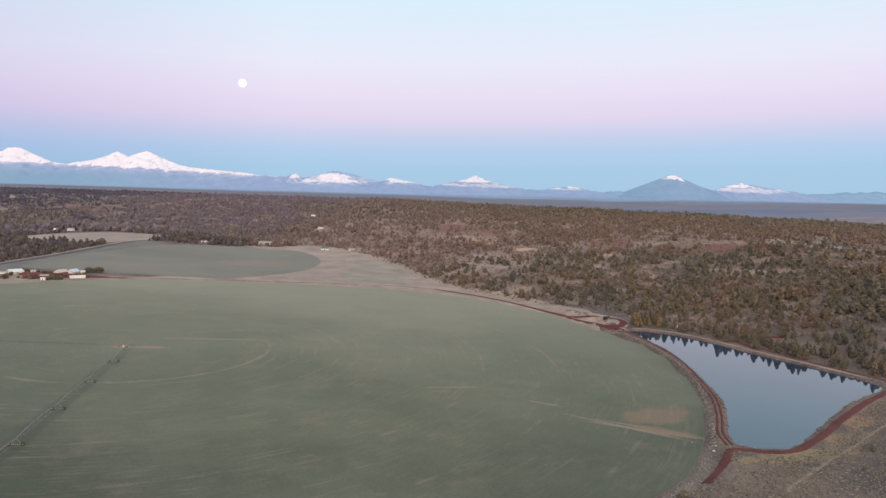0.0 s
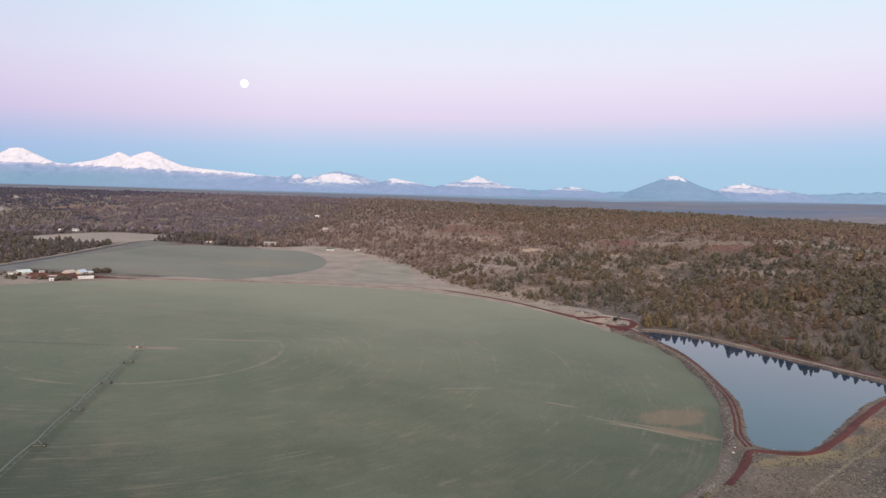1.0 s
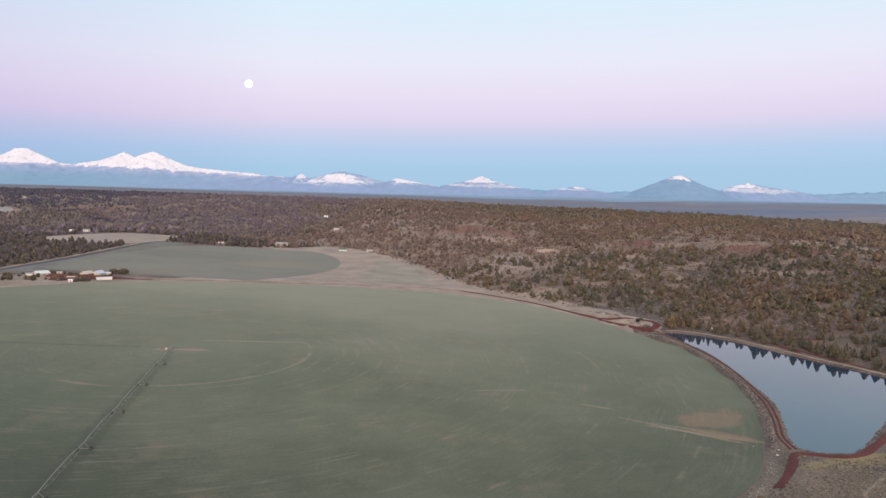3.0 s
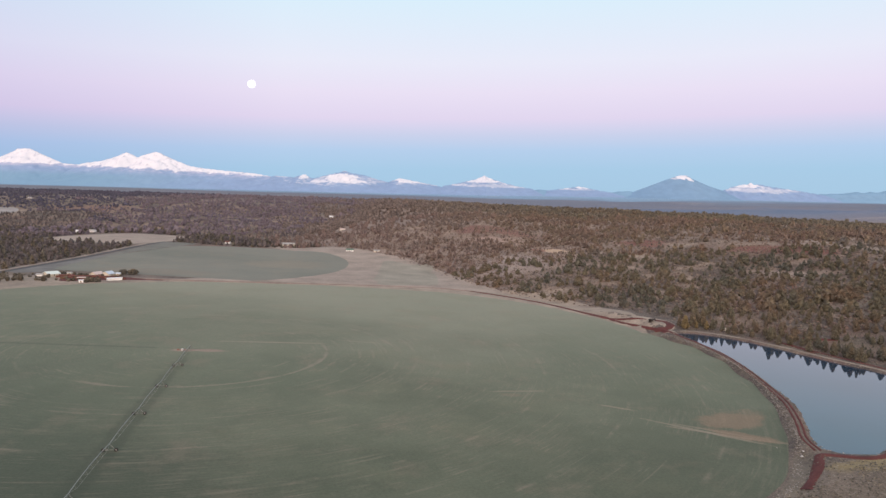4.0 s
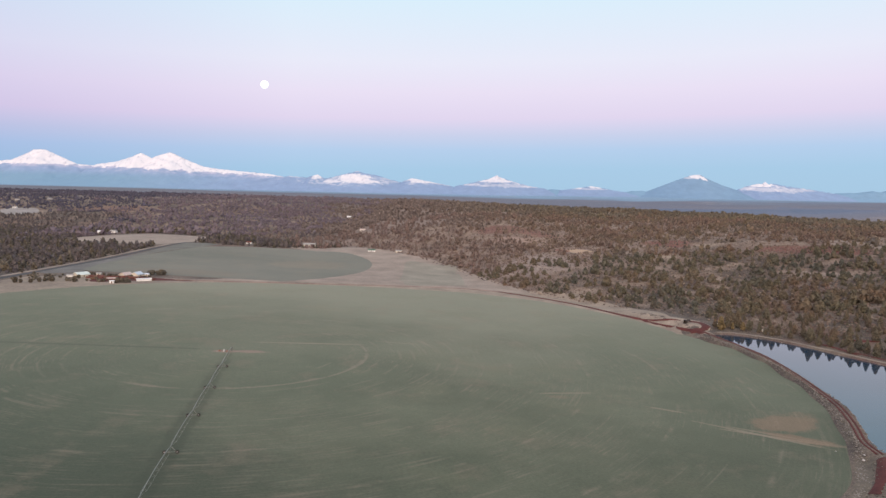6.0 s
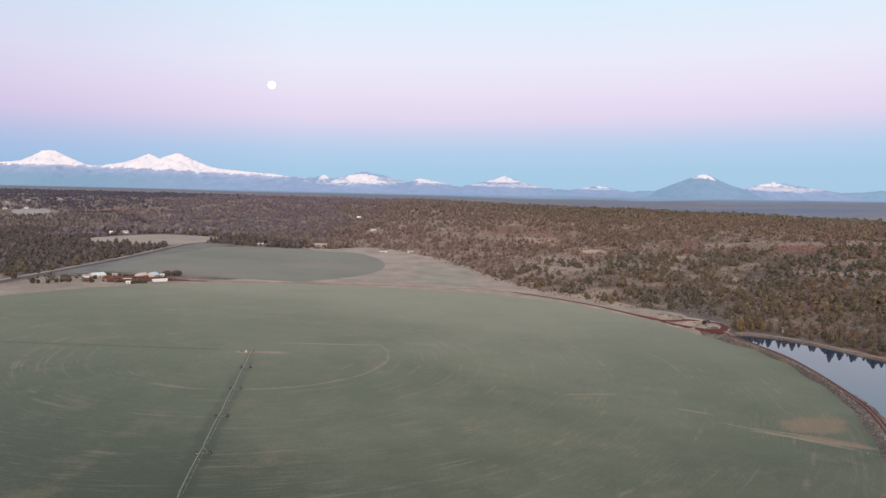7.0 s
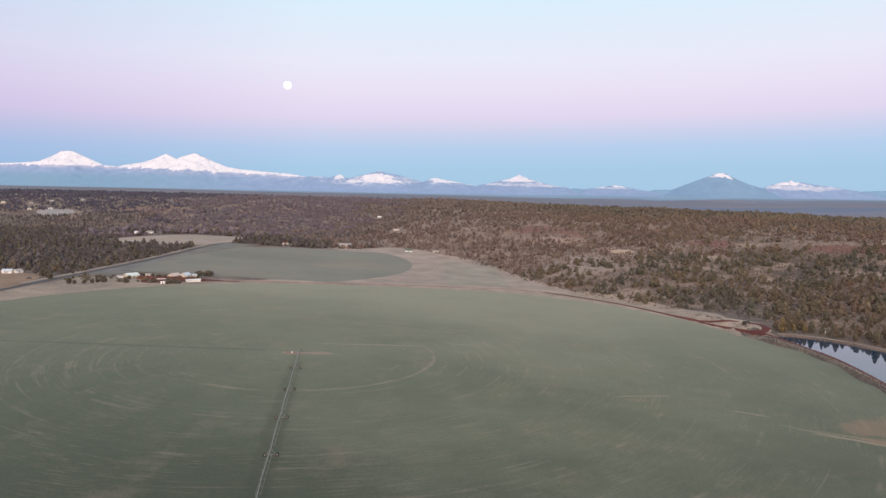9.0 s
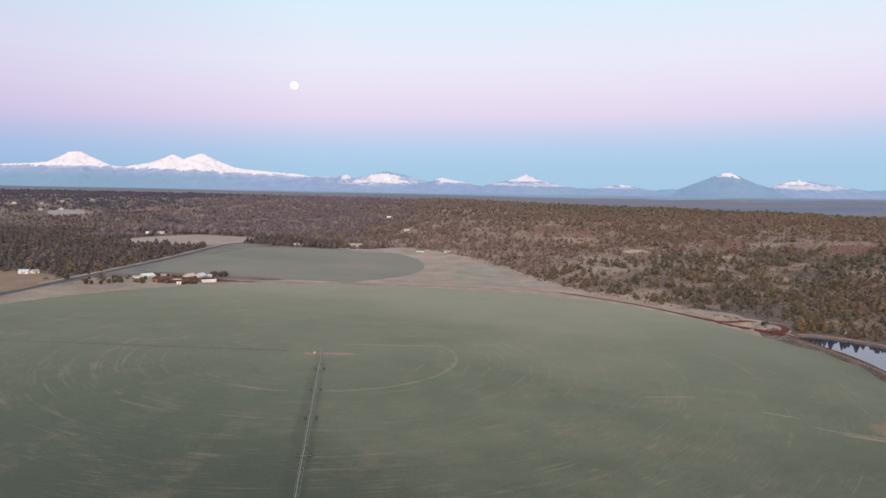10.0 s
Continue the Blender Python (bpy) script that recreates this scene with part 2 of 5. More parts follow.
def crop_material(name, dark, light, pale, centre, span, strength, bare=()):
    """Thin winter crop with streaks and wheel tracks in rings round the pivot."""
    m, nt, b = material(name, 0.92, 0.12)
    b.inputs["Sheen Weight"].default_value, b.inputs["Sheen Roughness"].default_value = 0.13, 0.4
    b.inputs["Sheen Tint"].default_value = (0.92, 0.97, 0.85, 1)
    v = coords(nt)
    sub = nt.nodes.new("ShaderNodeVectorMath")
    sub.operation = "SUBTRACT"
    nt.links.new(v, sub.inputs[0])
    sub.inputs[1].default_value = (centre[0], centre[1], 0)
    s = nt.nodes.new("ShaderNodeSeparateXYZ")
    nt.links.new(sub.outputs[0], s.inputs[0])
    x, y = s.outputs["X"], s.outputs["Y"]
    r = math_node(nt, "SQRT", math_node(nt, "ADD", math_node(nt, "MULTIPLY", x, x), math_node(nt, "MULTIPLY", y, y)))
    a = math_node(nt, "ARCTAN2", y, x)
    polar = nt.nodes.new("ShaderNodeCombineXYZ")
    nt.links.new(math_node(nt, "MULTIPLY", r, 0.16), polar.inputs[0])
    nt.links.new(math_node(nt, "MULTIPLY", a, 5.0), polar.inputs[1])
    streak = noise_node(nt, polar.outputs[0], 1.0, 5, 0.65, 0.3)
    rows = nt.nodes.new("ShaderNodeCombineXYZ")
    nt.links.new(math_node(nt, "MULTIPLY", r, 1.05), rows.inputs[0])
    nt.links.new(math_node(nt, "MULTIPLY", a, 9.0), rows.inputs[1])
    dash = noise_node(nt, rows.outputs[0], 1.0, 3, 0.6, 0.2)
    big = noise_node(nt, v, 0.008, 4, 0.55)
    mid = noise_node(nt, v, 0.05, 4, 0.6)
    fine = noise_node(nt, v, 0.9, 3, 0.7)
    base = ramp_node(nt, [(0.35, dark), (0.65, light)], math_node(nt, "ADD", math_node(nt, "MULTIPLY", big, 0.8), math_node(nt, "MULTIPLY", mid, 0.2))).outputs[0]
    # tan far half; its grazing-view brightness is put into the colour too
    far_half = math_node(nt, "MULTIPLY", steep(nt, math_node(nt, "ADD", math_node(nt, "ADD", y, math_node(nt, "MULTIPLY", x, 0.35)), math_node(nt, "MULTIPLY", math_node(nt, "SUBTRACT", big, 0.5), 260.0)), -60.0, 340.0), 0.9)
    base = mix_node(nt, far_half, base, (0.207, 0.213, 0.155) if span > 47 else light)
    tan = steep(nt, noise_node(nt, v, 0.021, 5, 0.6), 0.50, 0.66)
    base = mix_node(nt, math_node(nt, "MULTIPLY", tan, 0.3), base, (light[0] * 1.1, light[1] * 1.0, light[2] * 0.95))
    base = spots(nt, v, base, [q for q in bare if q[2] > 55 and q[3] > 55], 0.11)
    worn_soil = steep(nt, noise_node(nt, v, 0.03, 6, 0.7), 0.52, 0.68)
    base = mix_node(nt, math_node(nt, "MULTIPLY", worn_soil, 0.28), base, (0.21, 0.165, 0.12))
    gate = steep(nt, mid, 0.42, 0.66)
    dry = math_node(nt, "MULTIPLY", math_node(nt, "MAXIMUM", math_node(nt, "MULTIPLY", steep(nt, streak, 0.53, 0.76), 0.14), math_node(nt, "MULTIPLY", steep(nt, dash, 0.53, 0.68), steep(nt, noise_node(nt, v, 0.025, 5, 0.65), 0.47, 0.60))), math_node(nt, "ADD", math_node(nt, "MULTIPLY", gate, 0.65), 0.25))
    c = mix_node(nt, math_node(nt, "MULTIPLY", dry, 0.55 * strength), base, pale)
    # fine combing of the rows
    comb = nt.nodes.new("ShaderNodeCombineXYZ")
    nt.links.new(math_node(nt, "MULTIPLY", r, 0.62), comb.inputs[0])
    nt.links.new(math_node(nt, "MULTIPLY", a, 15.0), comb.inputs[1])
    combed = math_node(nt, "MULTIPLY", steep(nt, noise_node(nt, comb.outputs[0], 1.0, 4, 0.7, 0.3), 0.47, 0.66), steep(nt, noise_node(nt, v, 0.012, 4, 0.6), 0.42, 0.58))
    c = mix_node(nt, math_node(nt, "MULTIPLY", combed, 0.30 * strength), c, tuple(0.85 * k for k in pale))
    # long thin arcs left by the wheels
    lines = nt.nodes.new("ShaderNodeCombineXYZ")
    nt.links.new(math_node(nt, "MULTIPLY", r, 0.45), lines.inputs[0])
    nt.links.new(math_node(nt, "MULTIPLY", a, 1.7), lines.inputs[1])
    arc = math_node(nt, "MULTIPLY", steep(nt, noise_node(nt, lines.outputs[0], 1.0, 2, 0.5), 0.57, 0.65), steep(nt, noise_node(nt, v, 0.02, 5, 0.7), 0.46, 0.60))
    c = mix_node(nt, math_node(nt, "MULTIPLY", arc, 0.36 * strength), c, pale)
    # wheel tracks, one ring a tower
    ring = math_node(nt, "FRACT", math_node(nt, "DIVIDE", math_node(nt, "ADD", r, math_node(nt, "ADD", 7.5 + span / 2, math_node(nt, "MULTIPLY", big, 3.0))), span))
    far_ring = math_node(nt, "GREATER_THAN", r, 60.0)
    track = math_node(nt, "MULTIPLY", band(nt, ring, 0.5, 0.034), steep(nt, noise_node(nt, v, 0.03, 4, 0.65), 0.48, 0.62))
    c = mix_node(nt, math_node(nt, "MULTIPLY", math_node(nt, "MULTIPLY", track, far_ring), 0.5 * strength), c, pale)
    second = math_node(nt, "MULTIPLY", band(nt, math_node(nt, "ADD", r, math_node(nt, "MULTIPLY", big, 3.0)), 89.0, 1.6), math_node(nt, "MULTIPLY", steep(nt, mid, 0.33, 0.5), steep(nt, band(nt, a, -0.75, 1.5), 0.0, 0.35)))
    c = mix_node(nt, math_node(nt, "MULTIPLY", second, 0.75 * strength), c, pale)
    # short worn arcs where the towers cross the softer ground to the west and east
    if span > 47:
        lee = steep(nt, math_node(nt, "ABSOLUTE", math_node(nt, "DIVIDE", x, r)), 0.66, 0.9)
        lee = math_node(nt, "MULTIPLY", lee, steep(nt, noise_node(nt, v, 0.035, 4, 0.7), 0.45, 0.56))
        for rr in (100.0, 112.0, 121.0, 138.0, 150.0, 166.0):
            worn = band(nt, math_node(nt, "ADD", r, math_node(nt, "MULTIPLY", big, 5.0)), rr, 1.5)
            c = mix_node(nt, math_node(nt, "MULTIPLY", math_node(nt, "MULTIPLY", worn, lee), 0.36 * strength), c, pale)
    c = spots(nt, v, c, [q for q in bare if q[2] <= 55 or q[3] <= 55], 0.11)
    c = mix_node(nt, 0.45, c, ramp_node(nt, [(0.3, (0.45, 0.45, 0.45)), (0.7, (1, 1, 1))], fine).outputs[0], "MULTIPLY")
    nt.links.new(c, b.inputs["Base Color"])
    bump_node(nt, b, fine, 0.5, 0.15)
    return m


def mountain_material(name, snow_z, spread, hazy_wood=(0.258, 0.350, 0.512), tilt=0.0, middle=0.0, fields=()):
    """Forest with distance haze in its blue, below a ragged snow line, or with single snowfields (x, z, half width,
    half height, weight).
    """
    m, nt, b = material(name, 0.9, 0.1)
    v = coords(nt)
    s = nt.nodes.new("ShaderNodeSeparateXYZ")
    nt.links.new(v, s.inputs[0])
    x, z = s.outputs["X"], s.outputs["Z"]
    n1 = noise_node(nt, coords(nt, (1, 0.6, 1.3)), 0.016, 8, 0.72)
    n2 = noise_node(nt, coords(nt, (1, 0.5, 0.45)), 0.045, 5, 0.65)
    n3 = noise_node(nt, coords(nt, (0.6, 0.6, 2.2)), 0.022, 7, 0.7)
    h = math_node(nt, "ADD", z, math_node(nt, "MULTIPLY", math_node(nt, "SUBTRACT", n1, 0.5), 7.5 * spread))
    if tilt:
        h = math_node(nt, "ADD", h, math_node(nt, "MULTIPLY", math_node(nt, "SUBTRACT", x, middle), tilt))
    full = steep(nt, h, snow_z - 0.2 * spread, snow_z + 0.3 * spread)
    thin = math_node(nt, "MULTIPLY", steep(nt, h, snow_z - 3.5 * spread, snow_z + 0.5 * spread), steep(nt, n3, 0.41, 0.56))
    for cx, cz, hw, hh, weight in fields:
        dx = math_node(nt, "DIVIDE", math_node(nt, "SUBTRACT", x, cx), hw)
        dz = math_node(nt, "DIVIDE", math_node(nt, "SUBTRACT", z, cz), hh)
        d = math_node(nt, "SQRT", math_node(nt, "ADD", math_node(nt, "MULTIPLY", dx, dx), math_node(nt, "MULTIPLY", dz, dz)))
        d = math_node(nt, "ADD", d, math_node(nt, "MULTIPLY", math_node(nt, "SUBTRACT", n2, 0.5), 1.5))
        patch = math_node(nt, "MULTIPLY", math_node(nt, "SUBTRACT", 1.0, steep(nt, d, 0.82, 1.08)), abs(weight))
        if weight < 0:                                       # thin, streaky snow
            patch = math_node(nt, "MULTIPLY", patch, steep(nt, n3, 0.44, 0.60))
        full = math_node(nt, "MAXIMUM", full, patch)
    forest = ramp_node(nt, [(0.35, tuple(0.93 * k for k in hazy_wood)), (0.65, tuple(1.07 * k for k in hazy_wood))], n1).outputs[0]
    # teal haze tint put into the forest colour low on the southern flanks
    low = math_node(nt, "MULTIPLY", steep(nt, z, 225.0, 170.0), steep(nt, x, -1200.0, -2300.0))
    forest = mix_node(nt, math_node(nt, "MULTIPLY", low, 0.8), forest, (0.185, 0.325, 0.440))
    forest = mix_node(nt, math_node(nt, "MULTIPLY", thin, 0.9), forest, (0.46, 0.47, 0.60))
    rock = math_node(nt, "MULTIPLY", steep(nt, n2, 0.52, 0.68), 0.65)
    white = mix_node(nt, rock, (0.72, 0.71, 0.75), (0.40, 0.41, 0.50))
    nt.links.new(mix_node(nt, full, forest, white), b.inputs["Base Color"])
    return m


def water_material():
    m, nt, b = material("still_water", 0.03, 0.5)
    v = coords(nt)
    b.inputs["IOR"].default_value = 1.5
    r = ramp_node(nt, [(0.35, (0.004, 0.024, 0.052)), (0.65, (0.007, 0.036, 0.072))], noise_node(nt, v, 0.02, 3))
    nt.links.new(r.outputs[0], b.inputs["Base Color"])
    bump_node(nt, b, noise_node(nt, v, 0.25, 2), 0.03, 0.05)
    return m


M_GROUND = ground_material()
# the wide dark patches also put lens vignetting into the near crop
SOIL, STRAW, DARK_CROP, LUSH = (0.27, 0.168, 0.112), (0.295, 0.237, 0.172), (0.038, 0.052, 0.035), (0.068, 0.097, 0.061)
M_CROP = crop_material("winter_crop", (0.079, 0.094, 0.061), (0.140, 0.153, 0.102), (0.28, 0.226, 0.172), PIVOT, 47.5, 0.66,
                       [(112, 357, 23, 13, 35, 0.5, SOIL), (92, 336, 34, 1.7, -33, 0.5, STRAW), (100, 337, 26, 1.4, -27, 0.4, STRAW), (104, 331, 34, 1.6, -22, 0.45, STRAW), (108, 333, 16, 6, -30, 0.5, SOIL), (-189, 459, 12, 4.0, 6, 0.55, (0.33, 0.205, 0.17)), (-204, 457, 9, 4.0, 0, 0.65, (0.34, 0.21, 0.175)),
                        (-157, 492, 40, 1.7, 6, 0.55, STRAW), (6, 394, 17, 1.4, 11, 0.4, STRAW), (2, 386, 7, 3.5, 2, 0.2, SOIL), (56, 371, 11, 1.5, -26, 0.5, STRAW),
                        (-96, 507, 18, 1.2, -8, 0.4, STRAW), (-174, 300, 165, 5.5, -80, 0.4, DARK_CROP), (-310, 456, 112, 2.2, 3, 0.5, DARK_CROP), (-370, 180, 265, 245, 0, 0.9, DARK_CROP), (105, 270, 120, 120, 0, 0.32, DARK_CROP), (-165, 240, 90, 62, 0, 0.6, DARK_CROP), (110, 500, 110, 190, 0, 0.42, LUSH), (-480, 640, 120, 170, 0, 0.45, LUSH), (-330, 420, 210, 270, 0, 0.42, LUSH), (-130, 420, 60, 60, 0, 0.22, LUSH)])
M_CROP_FAR = crop_material("far_crop", (0.102, 0.113, 0.098), (0.146, 0.149, 0.127), (0.22, 0.19, 0.14), (-395.0, 1000.0), 46.0, 0.5,
                           [(-262, 1000, 60, 50, 0, 0.4, (0.21, 0.17, 0.125)), (-425, 1070, 110, 60, 0, 0.6, (0.078, 0.094, 0.081)), (-470, 1005, 60, 2.0, 8, 0.5, (0.19, 0.175, 0.15)), (-330, 1090, 50, 1.6, -20, 0.5, (0.06, 0.068, 0.06)), (-400, 930, 120, 3.0, 4, 0.3, (0.21, 0.17, 0.13)), (-390, 860, 80, 30, 0, 0.4, (0.17, 0.13, 0.10))])
M_PASTURE = mottled("dry_pasture", (0.205, 0.163, 0.134), (0.395, 0.318, 0.256), 0.03, 14)
M_PALE_MEADOW = mottled("pale_meadow", (0.215, 0.192, 0.178), (0.36, 0.328, 0.305), 0.03, 12)
M_MOWN = mottled("mown_grass", (0.195, 0.172, 0.136), (0.34, 0.300, 0.236), 0.03, 14)
M_VERGE = mottled("dry_verge", (0.18, 0.142, 0.112), (0.385, 0.312, 0.240), 0.05, 12)
M_BANK = mottled("stony_bank", (0.092, 0.075, 0.058), (0.20, 0.163, 0.122), 0.12, 10, bump=0.2)
M_ROADSIDE = mottled("roadside_grass", (0.115, 0.112, 0.095), (0.20, 0.188, 0.156), 0.04, 12)
M_WESTVERGE = mottled("rough_brown_grass", (0.15, 0.12, 0.095), (0.36, 0.29, 0.222), 0.03, 10)
M_PINKROAD = mottled("faded_cinder", (0.165, 0.095, 0.080), (0.31, 0.205, 0.168), 0.1, 9)
M_STUBBLE = mottled("straw_stubble", (0.17, 0.118, 0.082), (0.29, 0.195, 0.128), 0.03, 10)
M_CINDER = mottled("red_cinder", (0.066, 0.021, 0.019), (0.140, 0.044, 0.036), 0.12, 9, bump=0.1)
M_TRAIL = mottled("worn_trail", (0.13, 0.105, 0.082), (0.27, 0.215, 0.16), 0.2, 8)
M_ASPHALT = mottled("asphalt", (0.045, 0.045, 0.05), (0.08, 0.078, 0.08), 0.1, 20, 0.8)
M_ROCK = mottled("basalt_riprap", (0.10, 0.085, 0.075), (0.28, 0.24, 0.21), 0.3, 8, isl=0.5)
M_LEAF = foliage("juniper_foliage", [(0.060, 0.061, 0.050), (0.113, 0.099, 0.066), (0.078, 0.080, 0.069), (0.146, 0.101, 0.068), (0.094, 0.086, 0.074)], 0.09,
                 [(0.072, 0.078, 0.069), (0.110, 0.098, 0.066), (0.136, 0.094, 0.070)], contrast=0.9)
M_LEAF_MID = foliage("mesa_foliage", [(0.091, 0.075, 0.063), (0.155, 0.118, 0.086), (0.118, 0.096, 0.084), (0.160, 0.115, 0.091), (0.133, 0.103, 0.089)], 0.06,
                     [(0.103, 0.098, 0.086), (0.141, 0.114, 0.076), (0.153, 0.107, 0.089), (0.126, 0.106, 0.088)], contrast=0.85, west=(0.153, 0.116, 0.112))
M_LEAF_FAR = foliage("far_woodland_foliage", [(0.083, 0.074, 0.059), (0.129, 0.107, 0.077), (0.099, 0.088, 0.071), (0.141, 0.108, 0.076), (0.099, 0.084, 0.068)], 0.03,
                     [(0.126, 0.098, 0.072), (0.101, 0.095, 0.083), (0.126, 0.111, 0.074)], west=(0.148, 0.119, 0.114))
# valley, ridge and far-west leaves have purplish haze put into their colours
M_LEAF_VALLEY = foliage("hazy_valley_foliage", [(0.071, 0.064, 0.070), (0.112, 0.097, 0.098), (0.088, 0.080, 0.089), (0.126, 0.105, 0.098), (0.091, 0.080, 0.088)], 0.04,
                        [(0.091, 0.082, 0.091), (0.112, 0.098, 0.091)], contrast=0.62)
M_LEAF_RIDGE = foliage("hazy_ridge_foliage", [(0.089, 0.079, 0.104), (0.141, 0.119, 0.145), (0.110, 0.098, 0.131), (0.153, 0.125, 0.142), (0.114, 0.098, 0.129)], 0.04,
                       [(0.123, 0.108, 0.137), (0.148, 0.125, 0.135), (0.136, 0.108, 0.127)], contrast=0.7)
M_LEAF_HAZE = foliage("hazy_dark_foliage", [(0.060, 0.059, 0.082), (0.086, 0.083, 0.113), (0.070, 0.069, 0.098), (0.096, 0.087, 0.113), (0.072, 0.069, 0.098)], 0.03,
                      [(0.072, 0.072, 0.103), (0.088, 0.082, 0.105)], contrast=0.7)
M_PINE = foliage("pine_foliage", [(0.059, 0.058, 0.053), (0.103, 0.092, 0.075), (0.078, 0.075, 0.065), (0.127, 0.105, 0.075), (0.086, 0.079, 0.068)], 0.05)
M_BRUSH = foliage("brush_foliage", [(0.087, 0.069, 0.063), (0.151, 0.115, 0.095), (0.117, 0.094, 0.085), (0.179, 0.121, 0.095), (0.133, 0.103, 0.095)], 0.12,
                  [(0.130, 0.119, 0.112), (0.161, 0.122, 0.099), (0.179, 0.118, 0.101)], straw=(0.164, 0.131, 0.105))
M_RIMSTONE = mottled("pale_rim_stones", (0.13, 0.115, 0.100), (0.29, 0.26, 0.225), 0.3, 8, isl=0.5)
M_TUFT = mottled("pale_bunchgrass", (0.105, 0.093, 0.076), (0.235, 0.205, 0.160), 0.15, 8, isl=0.5)
M_GRAVEL = mottled("pale_grey_gravel", (0.105, 0.100, 0.090), (0.215, 0.200, 0.182), 0.03, 12)
M_SAGE = mottled("sagebrush_leaves", (0.075, 0.067, 0.055), (0.165, 0.145, 0.112), 0.1, 8, isl=0.35)
M_BARK = mottled("juniper_bark", (0.08, 0.055, 0.04), (0.17, 0.125, 0.095), 0.8, 6)
M_GALV = mottled("galvanised_steel", (0.14, 0.148, 0.128), (0.225, 0.233, 0.204), 0.5, 8, 0.45, spec=0.6)
M_TYRE = mottled("tyre_rubber", (0.02, 0.02, 0.02), (0.05, 0.045, 0.04), 3, 6)
M_WHITE = mottled("white_painted_metal", (0.62, 0.62, 0.62), (0.82, 0.82, 0.82), 0.3, 8, 0.6)
M_WATER = water_material()


# ---- the lie of the land ----
# BEGIN TERRAIN
def smooth(a, b, x):
    t = np.clip((x - a) / (b - a), 0.0, 1.0)
    return t * t * (3 - 2 * t)


def spline(points, step, closed=False):
    """Points along a smooth curve through the given corners."""
    p = np.array(points, float)
    n = len(p)
    out = []
    for i in range(n if closed else n - 1):
        if closed:
            a, b, c, d = (p[(i + k) % n] for k in (-1, 0, 1, 2))
        else:
            b, c = p[i], p[i + 1]
            a = p[i - 1] if i else 2 * b - c
            d = p[i + 2] if i + 2 < n else 2 * c - b
        m = max(2, int(np.hypot(*(c - b)) / step))
        for k in range(m):
            t = k / m
            out.append(0.5 * (2 * b + (c - a) * t + (2 * a - 5 * b + 4 * c - d) * t * t + (3 * b - a - 3 * c + d) * t ** 3))
    if not closed:
        out.append(p[-1])
    return np.array(out)


def edge_distance(x, y, poly, closed=True):
    """Distance to an outline, negative inside it where it is closed."""
    d = np.full(x.shape, 1e9)
    inside = np.zeros(x.shape, bool)
    n = len(poly)
    for i in range(n if closed else n - 1):
        (ax, ay), (bx, by) = poly[i], poly[(i + 1) % n]
        ux, uy = bx - ax, by - ay
        t = np.clip(((x - ax) * ux + (y - ay) * uy) / (ux * ux + uy * uy + 1e-9), 0, 1)
        d = np.minimum(d, np.hypot(x - ax - t * ux, y - ay - t * uy))
        if closed and abs(by - ay) > 1e-9:
            inside ^= ((ay > y) != (by > y)) & (x < (bx - ax) * (y - ay) / (by - ay) + ax)
    return np.where(inside, -d, d)


POND = spline([(154, 575), (157.5, 551), (161, 530), (164, 509), (165, 487), (164, 459), (160, 420), (154, 378), (143, 344), (134.5, 320), (134, 306), (147, 302),
               (160, 308), (181, 331), (203, 356), (228, 382), (261, 410), (264, 424), (254, 446), (240, 474), (225, 503), (213, 529), (200, 551), (185, 568), (167, 580)], 6.0, True)
FOOT = [(900, -400), (560, 150), (390, 340), (285, 432), (215, 565), (178, 611), (120, 705), (40, 795), (-15, 880), (-60, 1020), (-120, 1130),
        (-200, 1225), (-330, 1300), (-480, 1420), (-620, 1530), (-800, 1500), (-1100, 1500), (-1700, 1500), (-2600, 1500), (-2600, 6000), (6000, 6000), (6000, -400)]
FIELD_C, WATER_Z = (-180.0, 475.0), 0.5


def field_radius(a):
    a = (a + np.pi) % (2 * np.pi) - np.pi
    return 338 - 4.5 * np.clip(np.cos(a), 0, 1) ** 2 + 11 * np.clip(np.sin(a), 0, 1) ** 2 * np.cos(4 * (a - radians(48))) \
        + 7.5 * np.exp(-((np.degrees(a) + 34) / 11) ** 2) + 5.5 * np.exp(-(np.maximum(np.abs(np.degrees(a) - 46) - 14, 0) / 10) ** 2)


def ripple(x, y, size):
    """Smooth rolling relief between -1 and 1."""
    u, v = x / size, y / size
    return (np.sin(u * 1.3 + 1.7 * np.sin(v * 0.7 + 0.5)) + np.sin(v * 1.1 + 1.3 * np.sin(u * 0.9 + 2.1) + 1.0)
            + 0.5 * np.sin(2.3 * u - 1.9 * v + 0.7) + 0.35 * np.sin(3.7 * v + 2.9 * u + 2.0)) / 2.85


NOISE = np.random.default_rng(77).uniform(0, 1, (128, 128))


def patchwork(x, y, size, seed=0, octaves=3):
    """Irregular patches, 0 to 1 with a mean of a half, that do not repeat within the view."""
    out, amp, total = 0.0, 1.0, 0.0
    for k in range(octaves):
        u, v = np.asarray(x, float) / size + 17.3 * seed + 5.1 * k, np.asarray(y, float) / size + 9.7 * seed + 31.7 * k
        i, j = np.floor(u).astype(int), np.floor(v).astype(int)
        f, g = u - i, v - j
        f, g = f * f * (3 - 2 * f), g * g * (3 - 2 * g)
        a, b, c, d = (NOISE[(i + m) % 128, (j + n) % 128] for m, n in ((0, 0), (1, 0), (0, 1), (1, 1)))
        out = out + amp * ((a * (1 - f) + b * f) * (1 - g) + (c * (1 - f) + d * f) * g)
        total, amp, size = total + amp, amp * 0.55, size * 0.5
    return out / total


